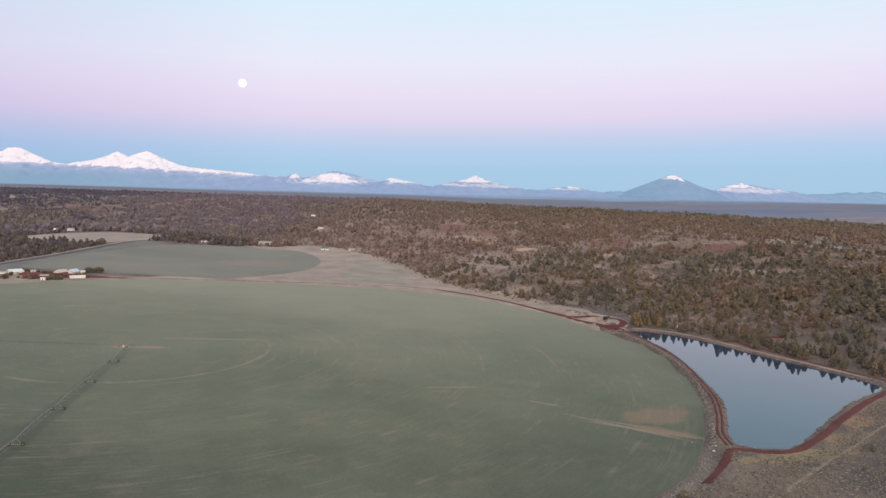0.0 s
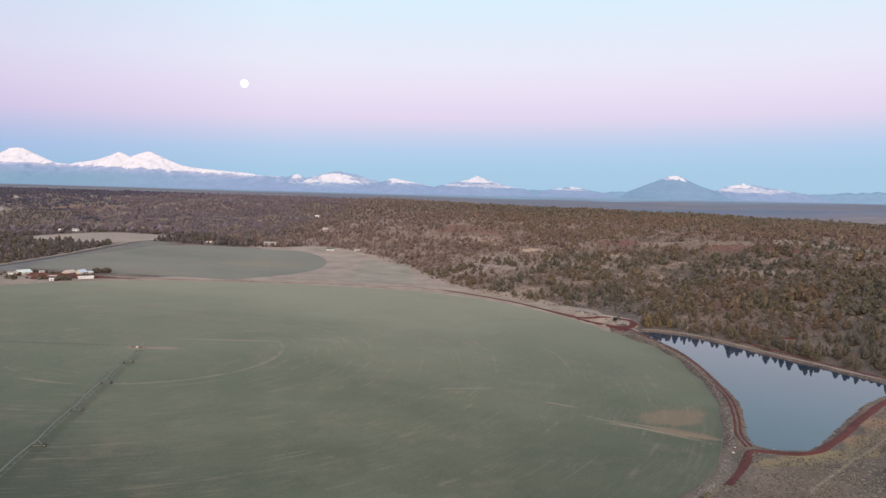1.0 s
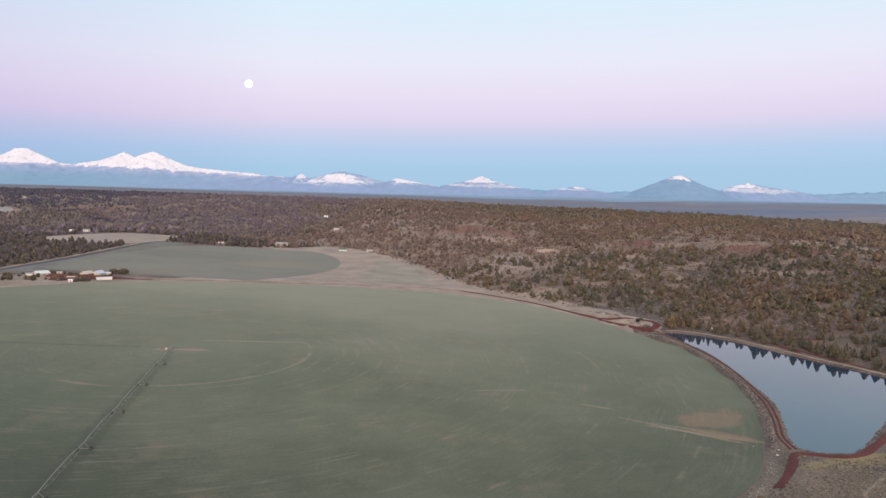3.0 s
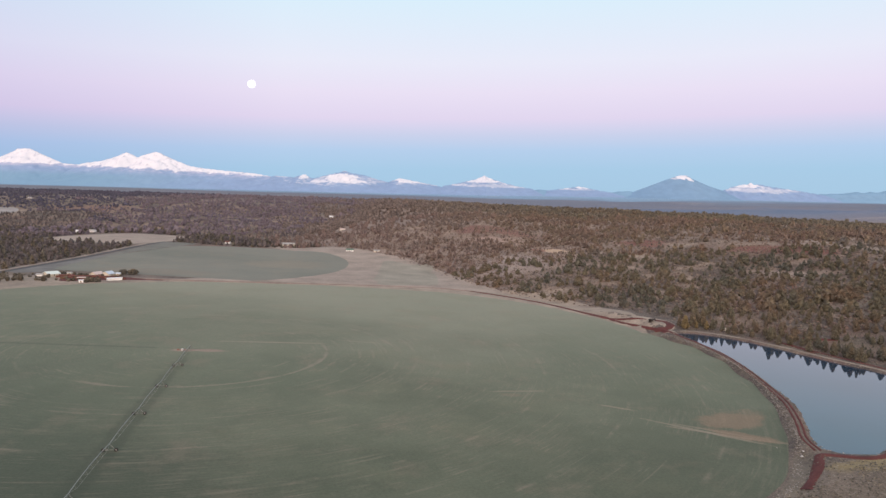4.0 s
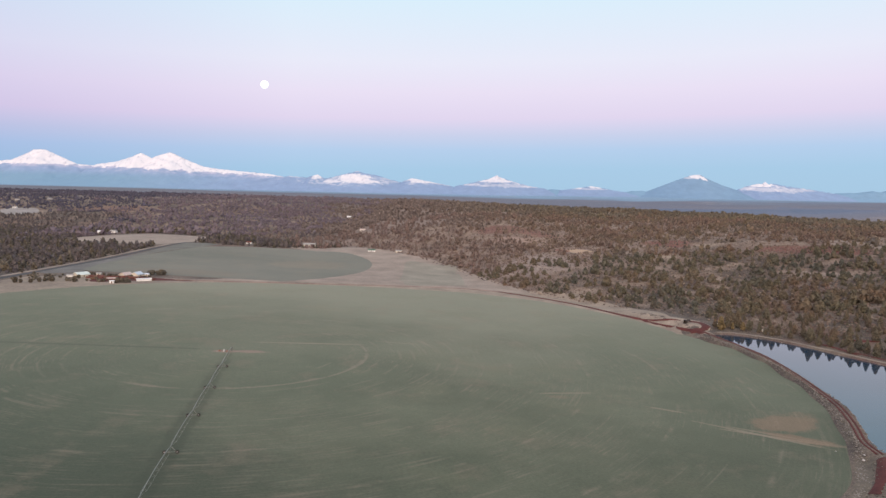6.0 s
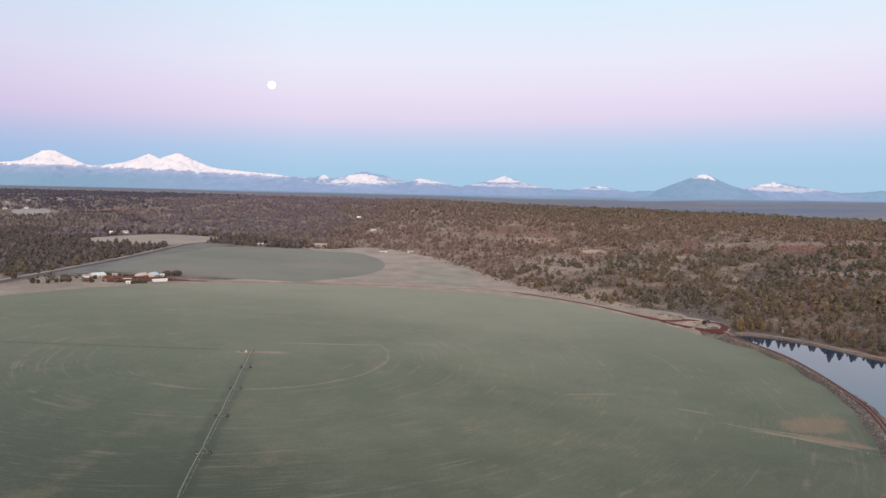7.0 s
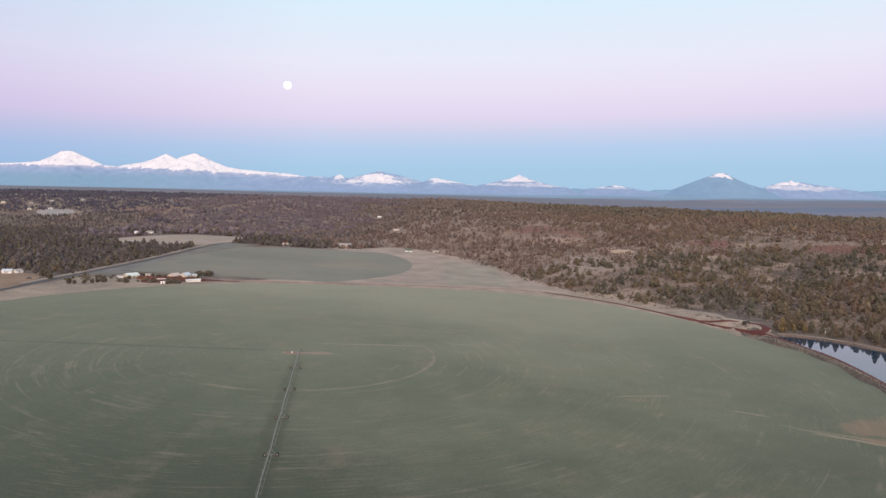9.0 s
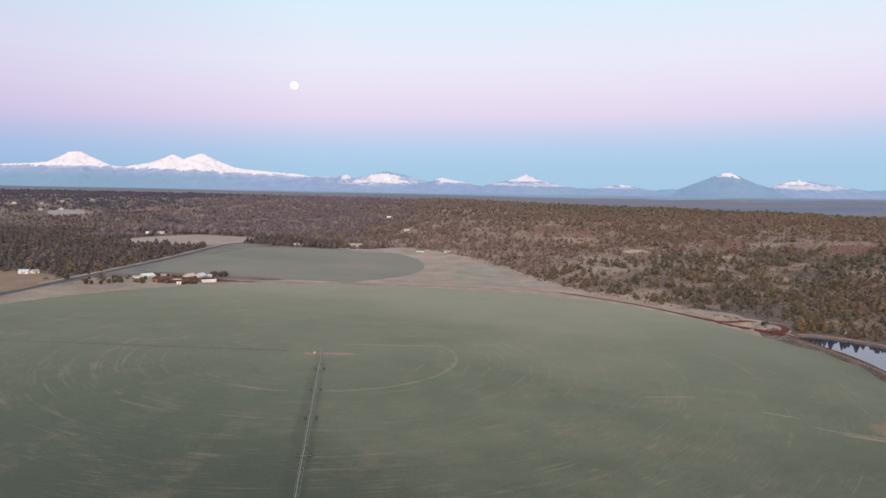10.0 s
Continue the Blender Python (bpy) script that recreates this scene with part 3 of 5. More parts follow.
GLADES = [(372, 1133, 38, 24), (379, 991, 34, 18), (411, 962, 40, 16), (287, 1029, 34, 18), (315, 947, 36, 16), (321, 788, 30, 11), (359, 745, 34, 11), (219, 913, 32, 15), (178, 789, 20, 10)]


def openness(x, y):
    """1 in the bare openings between the junipers, 0 in the stands."""
    u, v = 0.87 * x - 0.5 * y, 0.5 * x + 0.87 * y          # u runs along the slope
    n = 0.72 * patchwork(0.6 * u, v, 15, 1) + 0.28 * patchwork(0.7 * u, v, 80, 2, 2)
    shelf = smooth(700, 800, y + 0.15 * x) * smooth(1330, 1080, y + 0.1 * x) * smooth(-200, 30, x)
    east = smooth(250, 360, x) * smooth(690, 760, y) * smooth(1150, 950, y)
    crest = smooth(1180, 1350, np.hypot(x, y)) * smooth(-450, -250, x)
    ridge = smooth(-330, -450, x) * smooth(1480, 1560, y)
    limit = 0.605 - 0.022 * shelf - 0.075 * east + 0.03 * crest - 0.04 * ridge
    out = smooth(limit - 0.03, limit + 0.05, n)
    # stony glades on the upper slope
    for gu, gv, long, wide in GLADES:
        cu, cv = 0.87 * gu - 0.5 * gv, 0.5 * gu + 0.87 * gv
        d = np.hypot((u - cu) / long, (v - cv) / (0.62 * wide)) + 1.6 * (patchwork(0.6 * u, v, 12, 7) - 0.5)
        out = np.maximum(out, smooth(1.1, 0.7, d))
    return out


def terrain(x, y):
    x, y = np.asarray(x, float), np.asarray(y, float)
    dist, az = np.hypot(x, y), np.degrees(np.arctan2(x, np.maximum(y, 1.0)))
    z = -0.0205 * np.clip(x, -620, 300) + smooth(950, 1250, y) * (4.5 + 5.0 * smooth(-300, -220, x))
    # higher ground past the field's eastern rim
    rim = np.hypot(x - FIELD_C[0], y - FIELD_C[1]) - field_radius(np.arctan2(y - FIELD_C[1], x - FIELD_C[0]))
    z = z + smooth(3, 17, rim) * smooth(85, 135, x) * smooth(760, 650, y) * 6.5
    s = -edge_distance(x, y, FOOT)
    slope = np.interp(x, [-800, -600, -330, -180, -60, 30, 110, 240, 300, 420], [0.22, 0.24, 0.14, 0.2, 0.31, 0.33, 0.22, 0.2, 0.22, 0.31]) * (0.72 + 0.28 * smooth(700, 860, y) + 0.4 * smooth(1080, 1330, y) * smooth(-290, -190, x))
    top = np.interp(az, [-25, -8, 0, 10, 20, 32], [88, 86, 83, 77, 71, 61])
    rise = np.clip(s, 0, None) * slope
    hill = top * (1 - np.exp(-rise / top * (1 + 0.35 * rise / top)))
    hill = hill + ripple(x, y, 55) * 2.6 * smooth(20, 200, s) + ripple(x + 300, y, 150) * 5.0 * smooth(60, 300, s) * smooth(2100, 1500, dist)
    z = z * smooth(320, 0, s) + hill * smooth(-1, 1, s)
    # behind the mesa the land drops, then climbs to fit the camera's view of the mountains' foot
    dip = smooth(-4, 14, az) * smooth(1950, 2500, dist)
    z = z * (1 - dip) + 48 * dip
    far = smooth(2400, 4700, dist) * smooth(-400, 800, y)
    z = z * (1 - far) + (113 + 9 * smooth(-6, 14, az)) * far
    z = z + 9.0 * ripple(0.35 * x + 500, y - 0.3 * x, 120) * smooth(2500, 3000, dist) * smooth(4400, 3900, dist) * smooth(0, 10, az)
    # the pond in its bank
    near = (x > 90) & (x < 320) & (y > 250) & (y < 630)
    if near.any():
        p = edge_distance(x, y, POND)
        bank = WATER_Z + np.where(p < 0, np.clip(p * 0.45, -2.5, 0), np.where(p < 6.5, np.clip(p * 0.6, 0, 1.1), 1.1 - (p - 6.5) * 0.55))
        rise = np.maximum(np.minimum(z, WATER_Z + 1.1 + np.clip(p - 14, 0, None) * 0.3), bank)
        z = np.where(near & (p < 0), bank, np.where(near & (p < 40), z + (rise - z) * smooth(-0.5, 4.5, rim), z))
    return z
# END TERRAIN


# ---- building helpers ----
def mesh_object(name, verts, faces, mat, parent=None, smooth_shade=False, label=""):
    me = bpy.data.meshes.new(name)
    me.from_pydata(verts if isinstance(verts, list) else verts.tolist(), [], faces if isinstance(faces, list) else faces.tolist())
    me.materials.append(mat)
    if smooth_shade:
        me.polygons.foreach_set("use_smooth", [True] * len(me.polygons))
    me.update()
    ob = new(name, me)
    if parent is not None:
        ob.parent = parent
    if label:
        tagged(ob, label)
    return ob


def part(name, bm, mat, parent=None, label=""):
    me = bpy.data.meshes.new(name)
    bm.to_mesh(me)
    bm.free()
    me.materials.append(mat)
    ob = new(name, me)
    if parent is not None:
        ob.parent = parent
    if label:
        tagged(ob, label)
    return ob


def empty(name, m, label, category, group=""):
    ob = new(name)
    ob.empty_display_size = 0.5
    ob.matrix_basis = m
    return tagged(ob, label, category, group)


def add_box(bm, x0, y0, z0, x1, y1, z1, bevel=0.0):
    g = bmesh.ops.create_cube(bm, size=1.0, matrix=Matrix.Translation(((x0 + x1) / 2, (y0 + y1) / 2, (z0 + z1) / 2)) @ Matrix.Diagonal((x1 - x0, y1 - y0, z1 - z0, 1)))
    if bevel:
        bmesh.ops.bevel(bm, geom=list({e for v in g["verts"] for e in v.link_edges}), offset=bevel, segments=1, affect="EDGES")
    return bm


def add_tube(bm, a, b, r, sides=6, r2=None):
    a, b = Vector(a), Vector(b)
    m = Matrix.Translation((a + b) / 2) @ (b - a).to_track_quat("Z", "Y").to_matrix().to_4x4()
    bmesh.ops.create_cone(bm, cap_ends=True, segments=sides, radius1=r, radius2=r if r2 is None else r2, depth=(b - a).length, matrix=m)
    return bm


def grid_faces(nu, nv, wrap=False):
    i, j = np.meshgrid(np.arange(nu - 1), np.arange(nv if wrap else nv - 1), indexing="ij")
    a = i * nv + j
    b = i * nv + (j + 1) % nv
    return np.stack([a, b, b + nv, a + nv], -1).reshape(-1, 4)


from mathutils import geometry


# ---- ground: one sheet to the horizon ----
def steps(*spans):
    out = []
    for a, b, d in spans:
        out += list(np.linspace(a, b, max(1, int(round((b - a) / d))), endpoint=False))
    return np.array(out + [spans[-1][1]])


gx = steps((-5200, -1800, 170), (-1800, -700, 22), (-700, -340, 14), (-340, 60, 8), (60, 90, 6), (90, 300, 2), (300, 330, 6), (330, 720, 7), (720, 900, 16), (900, 2000, 25), (2000, 5200, 160))
gy = steps((-5200, -200, 250), (-200, 250, 30), (250, 290, 4), (290, 620, 2), (620, 776, 3.5), (776, 1300, 7), (1300, 1400, 13), (1400, 1950, 16), (1950, 2300, 22), (2300, 5200, 60))
GX, GY = np.meshgrid(gx, gy, indexing="ij")
GZ = terrain(GX, GY)
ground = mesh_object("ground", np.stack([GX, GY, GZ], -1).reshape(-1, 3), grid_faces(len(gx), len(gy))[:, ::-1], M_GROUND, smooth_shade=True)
layer = ground.data.attributes.new("opening", "FLOAT", "POINT")
layer.data.foreach_set("value", (openness(GX, GY) * smooth(0, 25, -edge_distance(GX, GY, FOOT))).ravel())
tagged(ground, "grey sagebrush ground with straw and reddish patches", "ground", kind="structure")


def draped(name, outline, mat, lift, cell=16.0):
    """A patch of ground inside an outline, triangulated and laid on the land."""
    o = np.array(outline)
    lo, hi = o.min(0), o.max(0)
    ix, iy = np.meshgrid(np.arange(lo[0], hi[0], cell), np.arange(lo[1], hi[1], cell), indexing="ij")
    ix, iy = ix.ravel(), iy.ravel()
    inner = edge_distance(ix, iy, o) < -0.4 * cell
    pts = [Vector(p) for p in o] + [Vector(p) for p in zip(ix[inner], iy[inner])]
    n = len(o)
    v, _, f, _, _, _ = geometry.delaunay_2d_cdt(pts, [(k, (k + 1) % n) for k in range(n)], [], 1, 1e-4)
    xy = np.array([(p.x, p.y) for p in v])
    z = terrain(xy[:, 0], xy[:, 1]) + lift
    z[np.abs(edge_distance(xy[:, 0], xy[:, 1], o)) < 0.01] -= lift * 0.6
    return mesh_object(name, np.c_[xy, z], [tuple(q) for q in f], mat, smooth_shade=True)


def ribbon(name, points, width, mat, lift, label, category, wob=0.5, step=4.0, shift=0.0):
    c = spline(points, step)
    d = np.gradient(c, axis=0)
    d /= np.linalg.norm(d, axis=1)[:, None]
    nrm = np.stack([-d[:, 1], d[:, 0]], -1)
    c = c + nrm * shift
    t = np.arange(len(c))
    rows = []
    for k, u in enumerate((-0.5, -0.3, 0.0, 0.3, 0.5)):
        w = width * u + (wob * np.sin(t * 0.9 + 9 * k) * np.sin(t * 0.37 + k) if abs(u) == 0.5 else 0)
        q = c + nrm * np.asarray(w).reshape(-1, 1) if np.ndim(w) else c + nrm * w
        rows.append(np.c_[q, terrain(q[:, 0], q[:, 1]) + (lift if abs(u) < 0.5 else -0.1)])
    v = np.stack(rows, 1).reshape(-1, 3)
    ob = mesh_object(name, v, grid_faces(len(c), 5)[:, ::-1], mat, smooth_shade=True)
    return tagged(ob, label, category, kind="structure")


ang = np.linspace(0, 2 * np.pi, 300, endpoint=False)
rad = field_radius(ang) + 2.5 * smooth(-0.65, -0.35, (ang + np.pi) % (2 * np.pi) - np.pi) * smooth(0.95, 0.6, (ang + np.pi) % (2 * np.pi) - np.pi) + 0.5 * np.sin(17 * ang) + 0.4 * np.sin(41 * ang + 1)
field = draped("crop_field", np.stack([FIELD_C[0] + rad * np.cos(ang), FIELD_C[1] + rad * np.sin(ang)], -1), M_CROP, 0.25)
tagged(field, "round grey-green winter crop field with pale wheel-track rings", "field", kind="structure")
far_out = np.stack([-380 + 207 * np.cos(ang), 1005 + np.where(np.sin(ang) > 0, 204, 238) * np.sin(ang)], -1)
far_out[:, 0] = np.maximum(far_out[:, 0], -514 + 0.22 * np.clip(far_out[:, 1] - 1030, 0, None))
far_out[:, 1] = np.maximum(far_out[:, 1], 812 - 0.09 * (far_out[:, 0] + 235))
field2 = draped("crop_field", far_out, M_CROP_FAR, 0.5)
tagged(field2, "smaller dark green crop circle cut off along the road", "field", kind="structure")
pasture = draped("pasture", spline([(-330, 800), (-200, 818), (-60, 815), (30, 803), (-6, 885), (-52, 1015), (-104, 1118), (-150, 1172), (-185, 1216), (-260, 1245), (-360, 1250), (-300, 1180), (-250, 1000), (-280, 880)], 12, True), M_PASTURE, 0.22)
tagged(pasture, "pale tan dry grass pasture between the crop circles", "pasture", kind="structure")
ra = np.radians(np.linspace(20, 186, 110))
outer = [(FIELD_C[0] + (335.5 + 37 * min(1, (a - 20) / 11) - 14 * max(0, min(1, (a - 58) / 18))) * math.cos(radians(a)), FIELD_C[1] + (335.5 + 37 * min(1, (a - 20) / 11) - 20 * max(0, min(1, (a - 58) / 18))) * math.sin(radians(a))) for a in np.linspace(20, 96, 60)]
outer += [(-330, 806), (-470, 788), (-520, 765), (-529, 690), (-529, 560), (-529, 430)]
outer = [(x + (x - FIELD_C[0]) * 0.08 * float(smooth(28, 55, k)), y + (y - FIELD_C[1]) * 0.08 * float(smooth(28, 55, k))) if k < 90 else (x, y) for (x, y), k in zip(outer, list(np.linspace(20, 96, 60)) + [99] * 9)]
inner = [(FIELD_C[0] + (field_radius(a) - 6) * math.cos(a), FIELD_C[1] + (field_radius(a) - 6) * math.sin(a)) for a in ra[::-1]]
split = [math.degrees(math.atan2(y - FIELD_C[1], x - FIELD_C[0])) % 360 for x, y in inner]
verge = draped("grass_verge", np.array(outer[:60] + [p for p, a in zip(inner, split) if a < 96.5]), M_VERGE, 0.15, 6.0)
tagged(verge, "strip of dry tan grass round the crop's rim", "verge", kind="structure")
verge_west = draped("grass_verge", np.array(outer[59:] + [p for p, a in zip(inner, split) if a > 95]), M_WESTVERGE, 0.14, 8.0)
tagged(verge_west, "rough brownish grass between the crop and the paved road", "verge", kind="structure")
mown = draped("mown_pasture", spline([(-134, 1084), (-90, 1066), (-58, 1040), (-46, 985), (-36, 900), (-38, 848), (-75, 834), (-121, 831), (-128, 930)], 10, True), M_MOWN, 0.34)
tagged(mown, "mown greyish-green corner of the dry pasture", "pasture", kind="structure")
clearing = draped("pasture", spline([(-1184, 1748), (-1124, 1790), (-1073, 1711), (-1097, 1655)], 12, True), M_PALE_MEADOW, 0.5)
tagged(clearing, "small pale clearing in the far woods", "pasture", kind="structure")
ribbon("dirt_trail", [(133, 1035), (134, 1070), (140, 1104), (168, 1148), (196, 1199)], 7.0, M_TRAIL, 0.4, "faint dirt track up the hillside", "trail", 2.0)
stubble = draped("stubble_field", spline([(-660, 640), (-548, 640), (-550, 730), (-590, 778), (-700, 775)], 12, True), M_STUBBLE, 0.3)
tagged(stubble, "orange-tan stubble field beside the paved road", "field", kind="structure")
meadow = draped("pasture", spline([(-740, 1290), (-690, 1190), (-600, 1180), (-552, 1190), (-528, 1262), (-500, 1330), (-476, 1362), (-505, 1382), (-560, 1400), (-610, 1412), (-680, 1420)], 12, True), M_PASTURE, 0.3)
tagged(meadow, "pale pasture clearing among the trees", "pasture", kind="structure")

water = mesh_object("pond_water", np.c_[POND, np.full(len(POND), WATER_Z)], [tuple(range(len(POND)))], M_WATER)
tagged(water, "still blue pond mirroring the dawn sky", "pond", kind="structure")


RED = [(-369, 788), (-320, 793), (-238, 803), (-155, 815), (-96, 821), (-42, 821), (-5, 808), (25, 783), (54, 755), (80, 722), (100, 686), (116, 657), (124, 638), (133, 619), (140, 603), (147, 587), (151, 572), (154.5, 554), (158, 537), (160.5, 513), (161.5, 490), (160, 458), (156, 420), (150, 379), (139.5, 344), (131, 321), (129, 305)]
ribbon("dirt_road", RED[:7], 3.4, M_PINKROAD, 0.5, "faded pinkish dirt track along the crop's rim", "road")
ribbon("dirt_road", RED[6:12], 5.4, M_CINDER, 0.55, "red cinder track along the crop's rim", "road")
ribbon("dirt_road", RED[11:17], 3.4, M_CINDER, 0.7, "red cinder track past the turning loop", "road", 0.4, 2.5)
for side in (-1.15, 1.15):
    ribbon("wheel_rut", RED[16:], 1.3, M_CINDER, 0.25, "red wheel rut of the track on the pond's bank", "road", 0.25, 3.0, side)
ribbon("dirt_road", [(105, 268), (110, 274), (118, 285.5), (127, 300)], 4.8, M_CINDER, 0.4, "short red cinder spur to the pond", "road", 0.6)
ribbon("dirt_road", [(126, 300), (131, 300), (137, 299), (146, 297.6), (156.5, 301), (169, 312), (184, 327.5), (206, 351.5), (231, 377), (268, 410)], 4.4, M_CINDER, 0.32, "red cinder track round the pond", "road")
ribbon("dirt_road", [(143, 594), (149, 590), (155, 596), (158, 606), (157, 616), (150, 621)], 7.6, M_CINDER, 0.65, "red cinder turning loop by the shelter", "road")
ribbon("dirt_road", [(114, 660), (121, 650), (131, 637), (143, 624)], 2.4, M_CINDER, 0.65, "red cinder fork towards the shelter", "road")
ribbon("dirt_road", [(222, 545), (229, 532), (235, 516), (242, 499), (251, 480), (264, 453), (280, 427), (310, 390)], 3.4, M_CINDER, 0.3, "red cinder track below the junipers", "road")
track = np.array(RED[14:])
ta = np.degrees(np.arctan2(track[:, 1] - FIELD_C[1], track[:, 0] - FIELD_C[0]))[::-1]
tr = np.hypot(track[:, 0] - FIELD_C[0], track[:, 1] - FIELD_C[1])[::-1]
ba = np.linspace(-44, 20, 70)
br = np.interp(ba, ta, tr - 2.2)
br = np.maximum(br, field_radius(np.radians(ba)) + 5.0)
bi = field_radius(np.radians(ba)) + 2.2
bank_out = np.concatenate([np.stack([FIELD_C[0] + br * np.cos(np.radians(ba)), FIELD_C[1] + br * np.sin(np.radians(ba))], -1),
                           np.stack([FIELD_C[0] + bi * np.cos(np.radians(ba)), FIELD_C[1] + bi * np.sin(np.radians(ba))], -1)[::-1]])
bank = draped("pond_bank", bank_out, M_BANK, 0.12, 4.0)
tagged(bank, "grey-brown stony bank between the crop and the pond", "bank", kind="structure")
roadside = draped("roadside_grass", spline([(-529, 815), (-529, 1000), (-528, 1180), (-524, 1248), (-470, 1236), (-487, 1160), (-512, 1040), (-512, 900), (-500, 815)], 12, True), M_ROADSIDE, 0.45)
tagged(roadside, "strip of grey-green grass between the road and the crop", "grass", kind="structure")
ribbon("dirt_road", [(222, 548), (228, 536), (229, 525), (233, 508)], 3.2, M_CINDER, 0.33, "red cinder side track on the northern bank", "road", 0.8, 3.0)
ribbon("dirt_road", [(244, 550), (250, 547), (261, 541), (266, 540)], 4.5, M_CINDER, 0.5, "short strip of red cinder among the junipers", "road", 1.0, 3.0)
loop_grass = draped("dry_grass", spline([(116, 662), (128, 652), (146, 640), (160, 624), (162, 604), (154, 588), (143, 599), (134, 619), (124, 641)], 5, True), M_VERGE, 0.2, 5.0)
tagged(loop_grass, "dry tan grass inside the turning loop", "grass", kind="structure")
ribbon("shore_grass", [(160, 583), (170, 585), (188, 573), (204, 554), (217, 531), (229, 505), (244, 476), (258, 450), (268, 434)], 4.0, M_WESTVERGE, 0.14, "tan grassy bank along the northern shore", "grass", 1.2)
ribbon("dirt_trail", [(128, 252), (140, 264), (164, 287), (189, 310), (219, 339), (250, 362)], 1.7, M_TRAIL, 0.2, "pale tan foot trail through the sagebrush", "trail", 0.6)
gravel = draped("gravel_lot", spline([(-530, 800), (-529, 900), (-530, 1010), (-519, 1010), (-511, 900), (-492, 822), (-508, 800)], 10, True), M_GRAVEL, 0.62)
tagged(gravel, "pale grey gravel ground between the road and the crop", "gravel", kind="structure")
ribbon("dirt_shoulder", [(-546, 700), (-545, 840), (-547, 1060), (-543, 1200)], 6.0, M_PASTURE, 0.3, "pale dirt shoulder of the paved road", "road", 1.0, 20)
ribbon("paved_road", [(-536, 400), (-536, 640), (-535, 840), (-537, 1060), (-534, 1200), (-531, 1250)], 7.5, M_ASPHALT, 0.35, "dark asphalt country road", "road", 0.0, 20)

# ---- mountains on the western skyline ----
def ridged(x, y, size, seed):
    out = np.zeros(np.shape(x))
    amp, s = 1.0, size
    for k in range(4):
        out += amp * (1 - np.abs(ripple(x + 37 * seed + 11 * k, y * 1.2 + 53 * k, s * 0.35))) ** 2
        amp, s = amp * 0.55, s * 0.5
    return out / 2.2


def mountain(name, label, mat, crest, rough, seed, front=560.0, base=86.0):
    """A ridge with the given crest line (x, height), falling to the front in spurs and gullies."""
    cx = np.array([p[0] for p in crest], float)
    cz = np.array([p[1] for p in crest], float)
    xs = np.linspace(cx[0], cx[-1], 190)
    vs = np.concatenate([np.linspace(-front, -70, 28), np.linspace(-60, 40, 11)])
    X, V = np.meshgrid(xs, vs, indexing="ij")
    shift = 22 * ripple(X * 1.0, V * 0.6 + 400 * seed, 60) * smooth(0, 300, -V)
    top = np.interp(X + shift, cx, cz) + 2.2 * rough / 0.15 * ripple(X + 70 * seed, V * 0.3, 9)
    fall = np.clip(1 - np.abs(V) / front, 0, 1) ** 1.15
    fall = np.where(V > 0, 1 - V / 160, fall)
    Z = (top - base) * fall * (1 + rough * 1.2 * (ridged(X, V, 190, seed) - 0.55) * smooth(0, 90, -V))
    edge = smooth(cx[0], cx[0] + 90, X) * smooth(cx[-1], cx[-1] - 90, X)
    Y = 4760 + 0.03 * X + V
    ob = mesh_object(name, np.stack([X, Y, base - 3 + Z * edge], -1).reshape(-1, 3), grid_faces(len(xs), len(vs))[:, ::-1], mat, smooth_shade=True)
    return tagged(ob, label, "mountain", "mountains on the horizon")


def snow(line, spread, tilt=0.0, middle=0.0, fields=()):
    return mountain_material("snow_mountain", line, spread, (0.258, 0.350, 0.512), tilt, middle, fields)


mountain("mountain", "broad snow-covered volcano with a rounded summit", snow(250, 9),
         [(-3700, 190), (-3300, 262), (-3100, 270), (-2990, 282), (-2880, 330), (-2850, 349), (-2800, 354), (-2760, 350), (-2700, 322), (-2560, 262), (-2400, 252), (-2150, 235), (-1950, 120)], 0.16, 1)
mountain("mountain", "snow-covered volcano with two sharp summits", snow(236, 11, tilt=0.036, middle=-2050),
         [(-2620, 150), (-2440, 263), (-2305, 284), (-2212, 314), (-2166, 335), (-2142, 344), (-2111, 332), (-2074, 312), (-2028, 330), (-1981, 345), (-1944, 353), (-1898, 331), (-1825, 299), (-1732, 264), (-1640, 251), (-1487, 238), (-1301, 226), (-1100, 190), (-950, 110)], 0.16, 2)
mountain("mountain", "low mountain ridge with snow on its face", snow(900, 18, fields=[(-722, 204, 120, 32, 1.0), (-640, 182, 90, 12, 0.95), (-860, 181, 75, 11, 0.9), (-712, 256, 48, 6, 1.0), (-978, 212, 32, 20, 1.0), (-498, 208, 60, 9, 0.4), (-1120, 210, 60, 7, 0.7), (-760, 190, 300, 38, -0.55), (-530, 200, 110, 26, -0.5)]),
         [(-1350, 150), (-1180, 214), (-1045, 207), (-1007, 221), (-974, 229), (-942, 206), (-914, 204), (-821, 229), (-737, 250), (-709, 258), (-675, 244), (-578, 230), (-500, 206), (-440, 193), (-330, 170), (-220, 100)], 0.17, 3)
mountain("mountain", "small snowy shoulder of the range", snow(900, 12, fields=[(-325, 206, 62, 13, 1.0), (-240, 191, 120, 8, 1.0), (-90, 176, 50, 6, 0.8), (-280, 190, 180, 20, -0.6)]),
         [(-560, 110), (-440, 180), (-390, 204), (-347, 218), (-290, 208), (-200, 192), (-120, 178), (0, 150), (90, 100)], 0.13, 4)
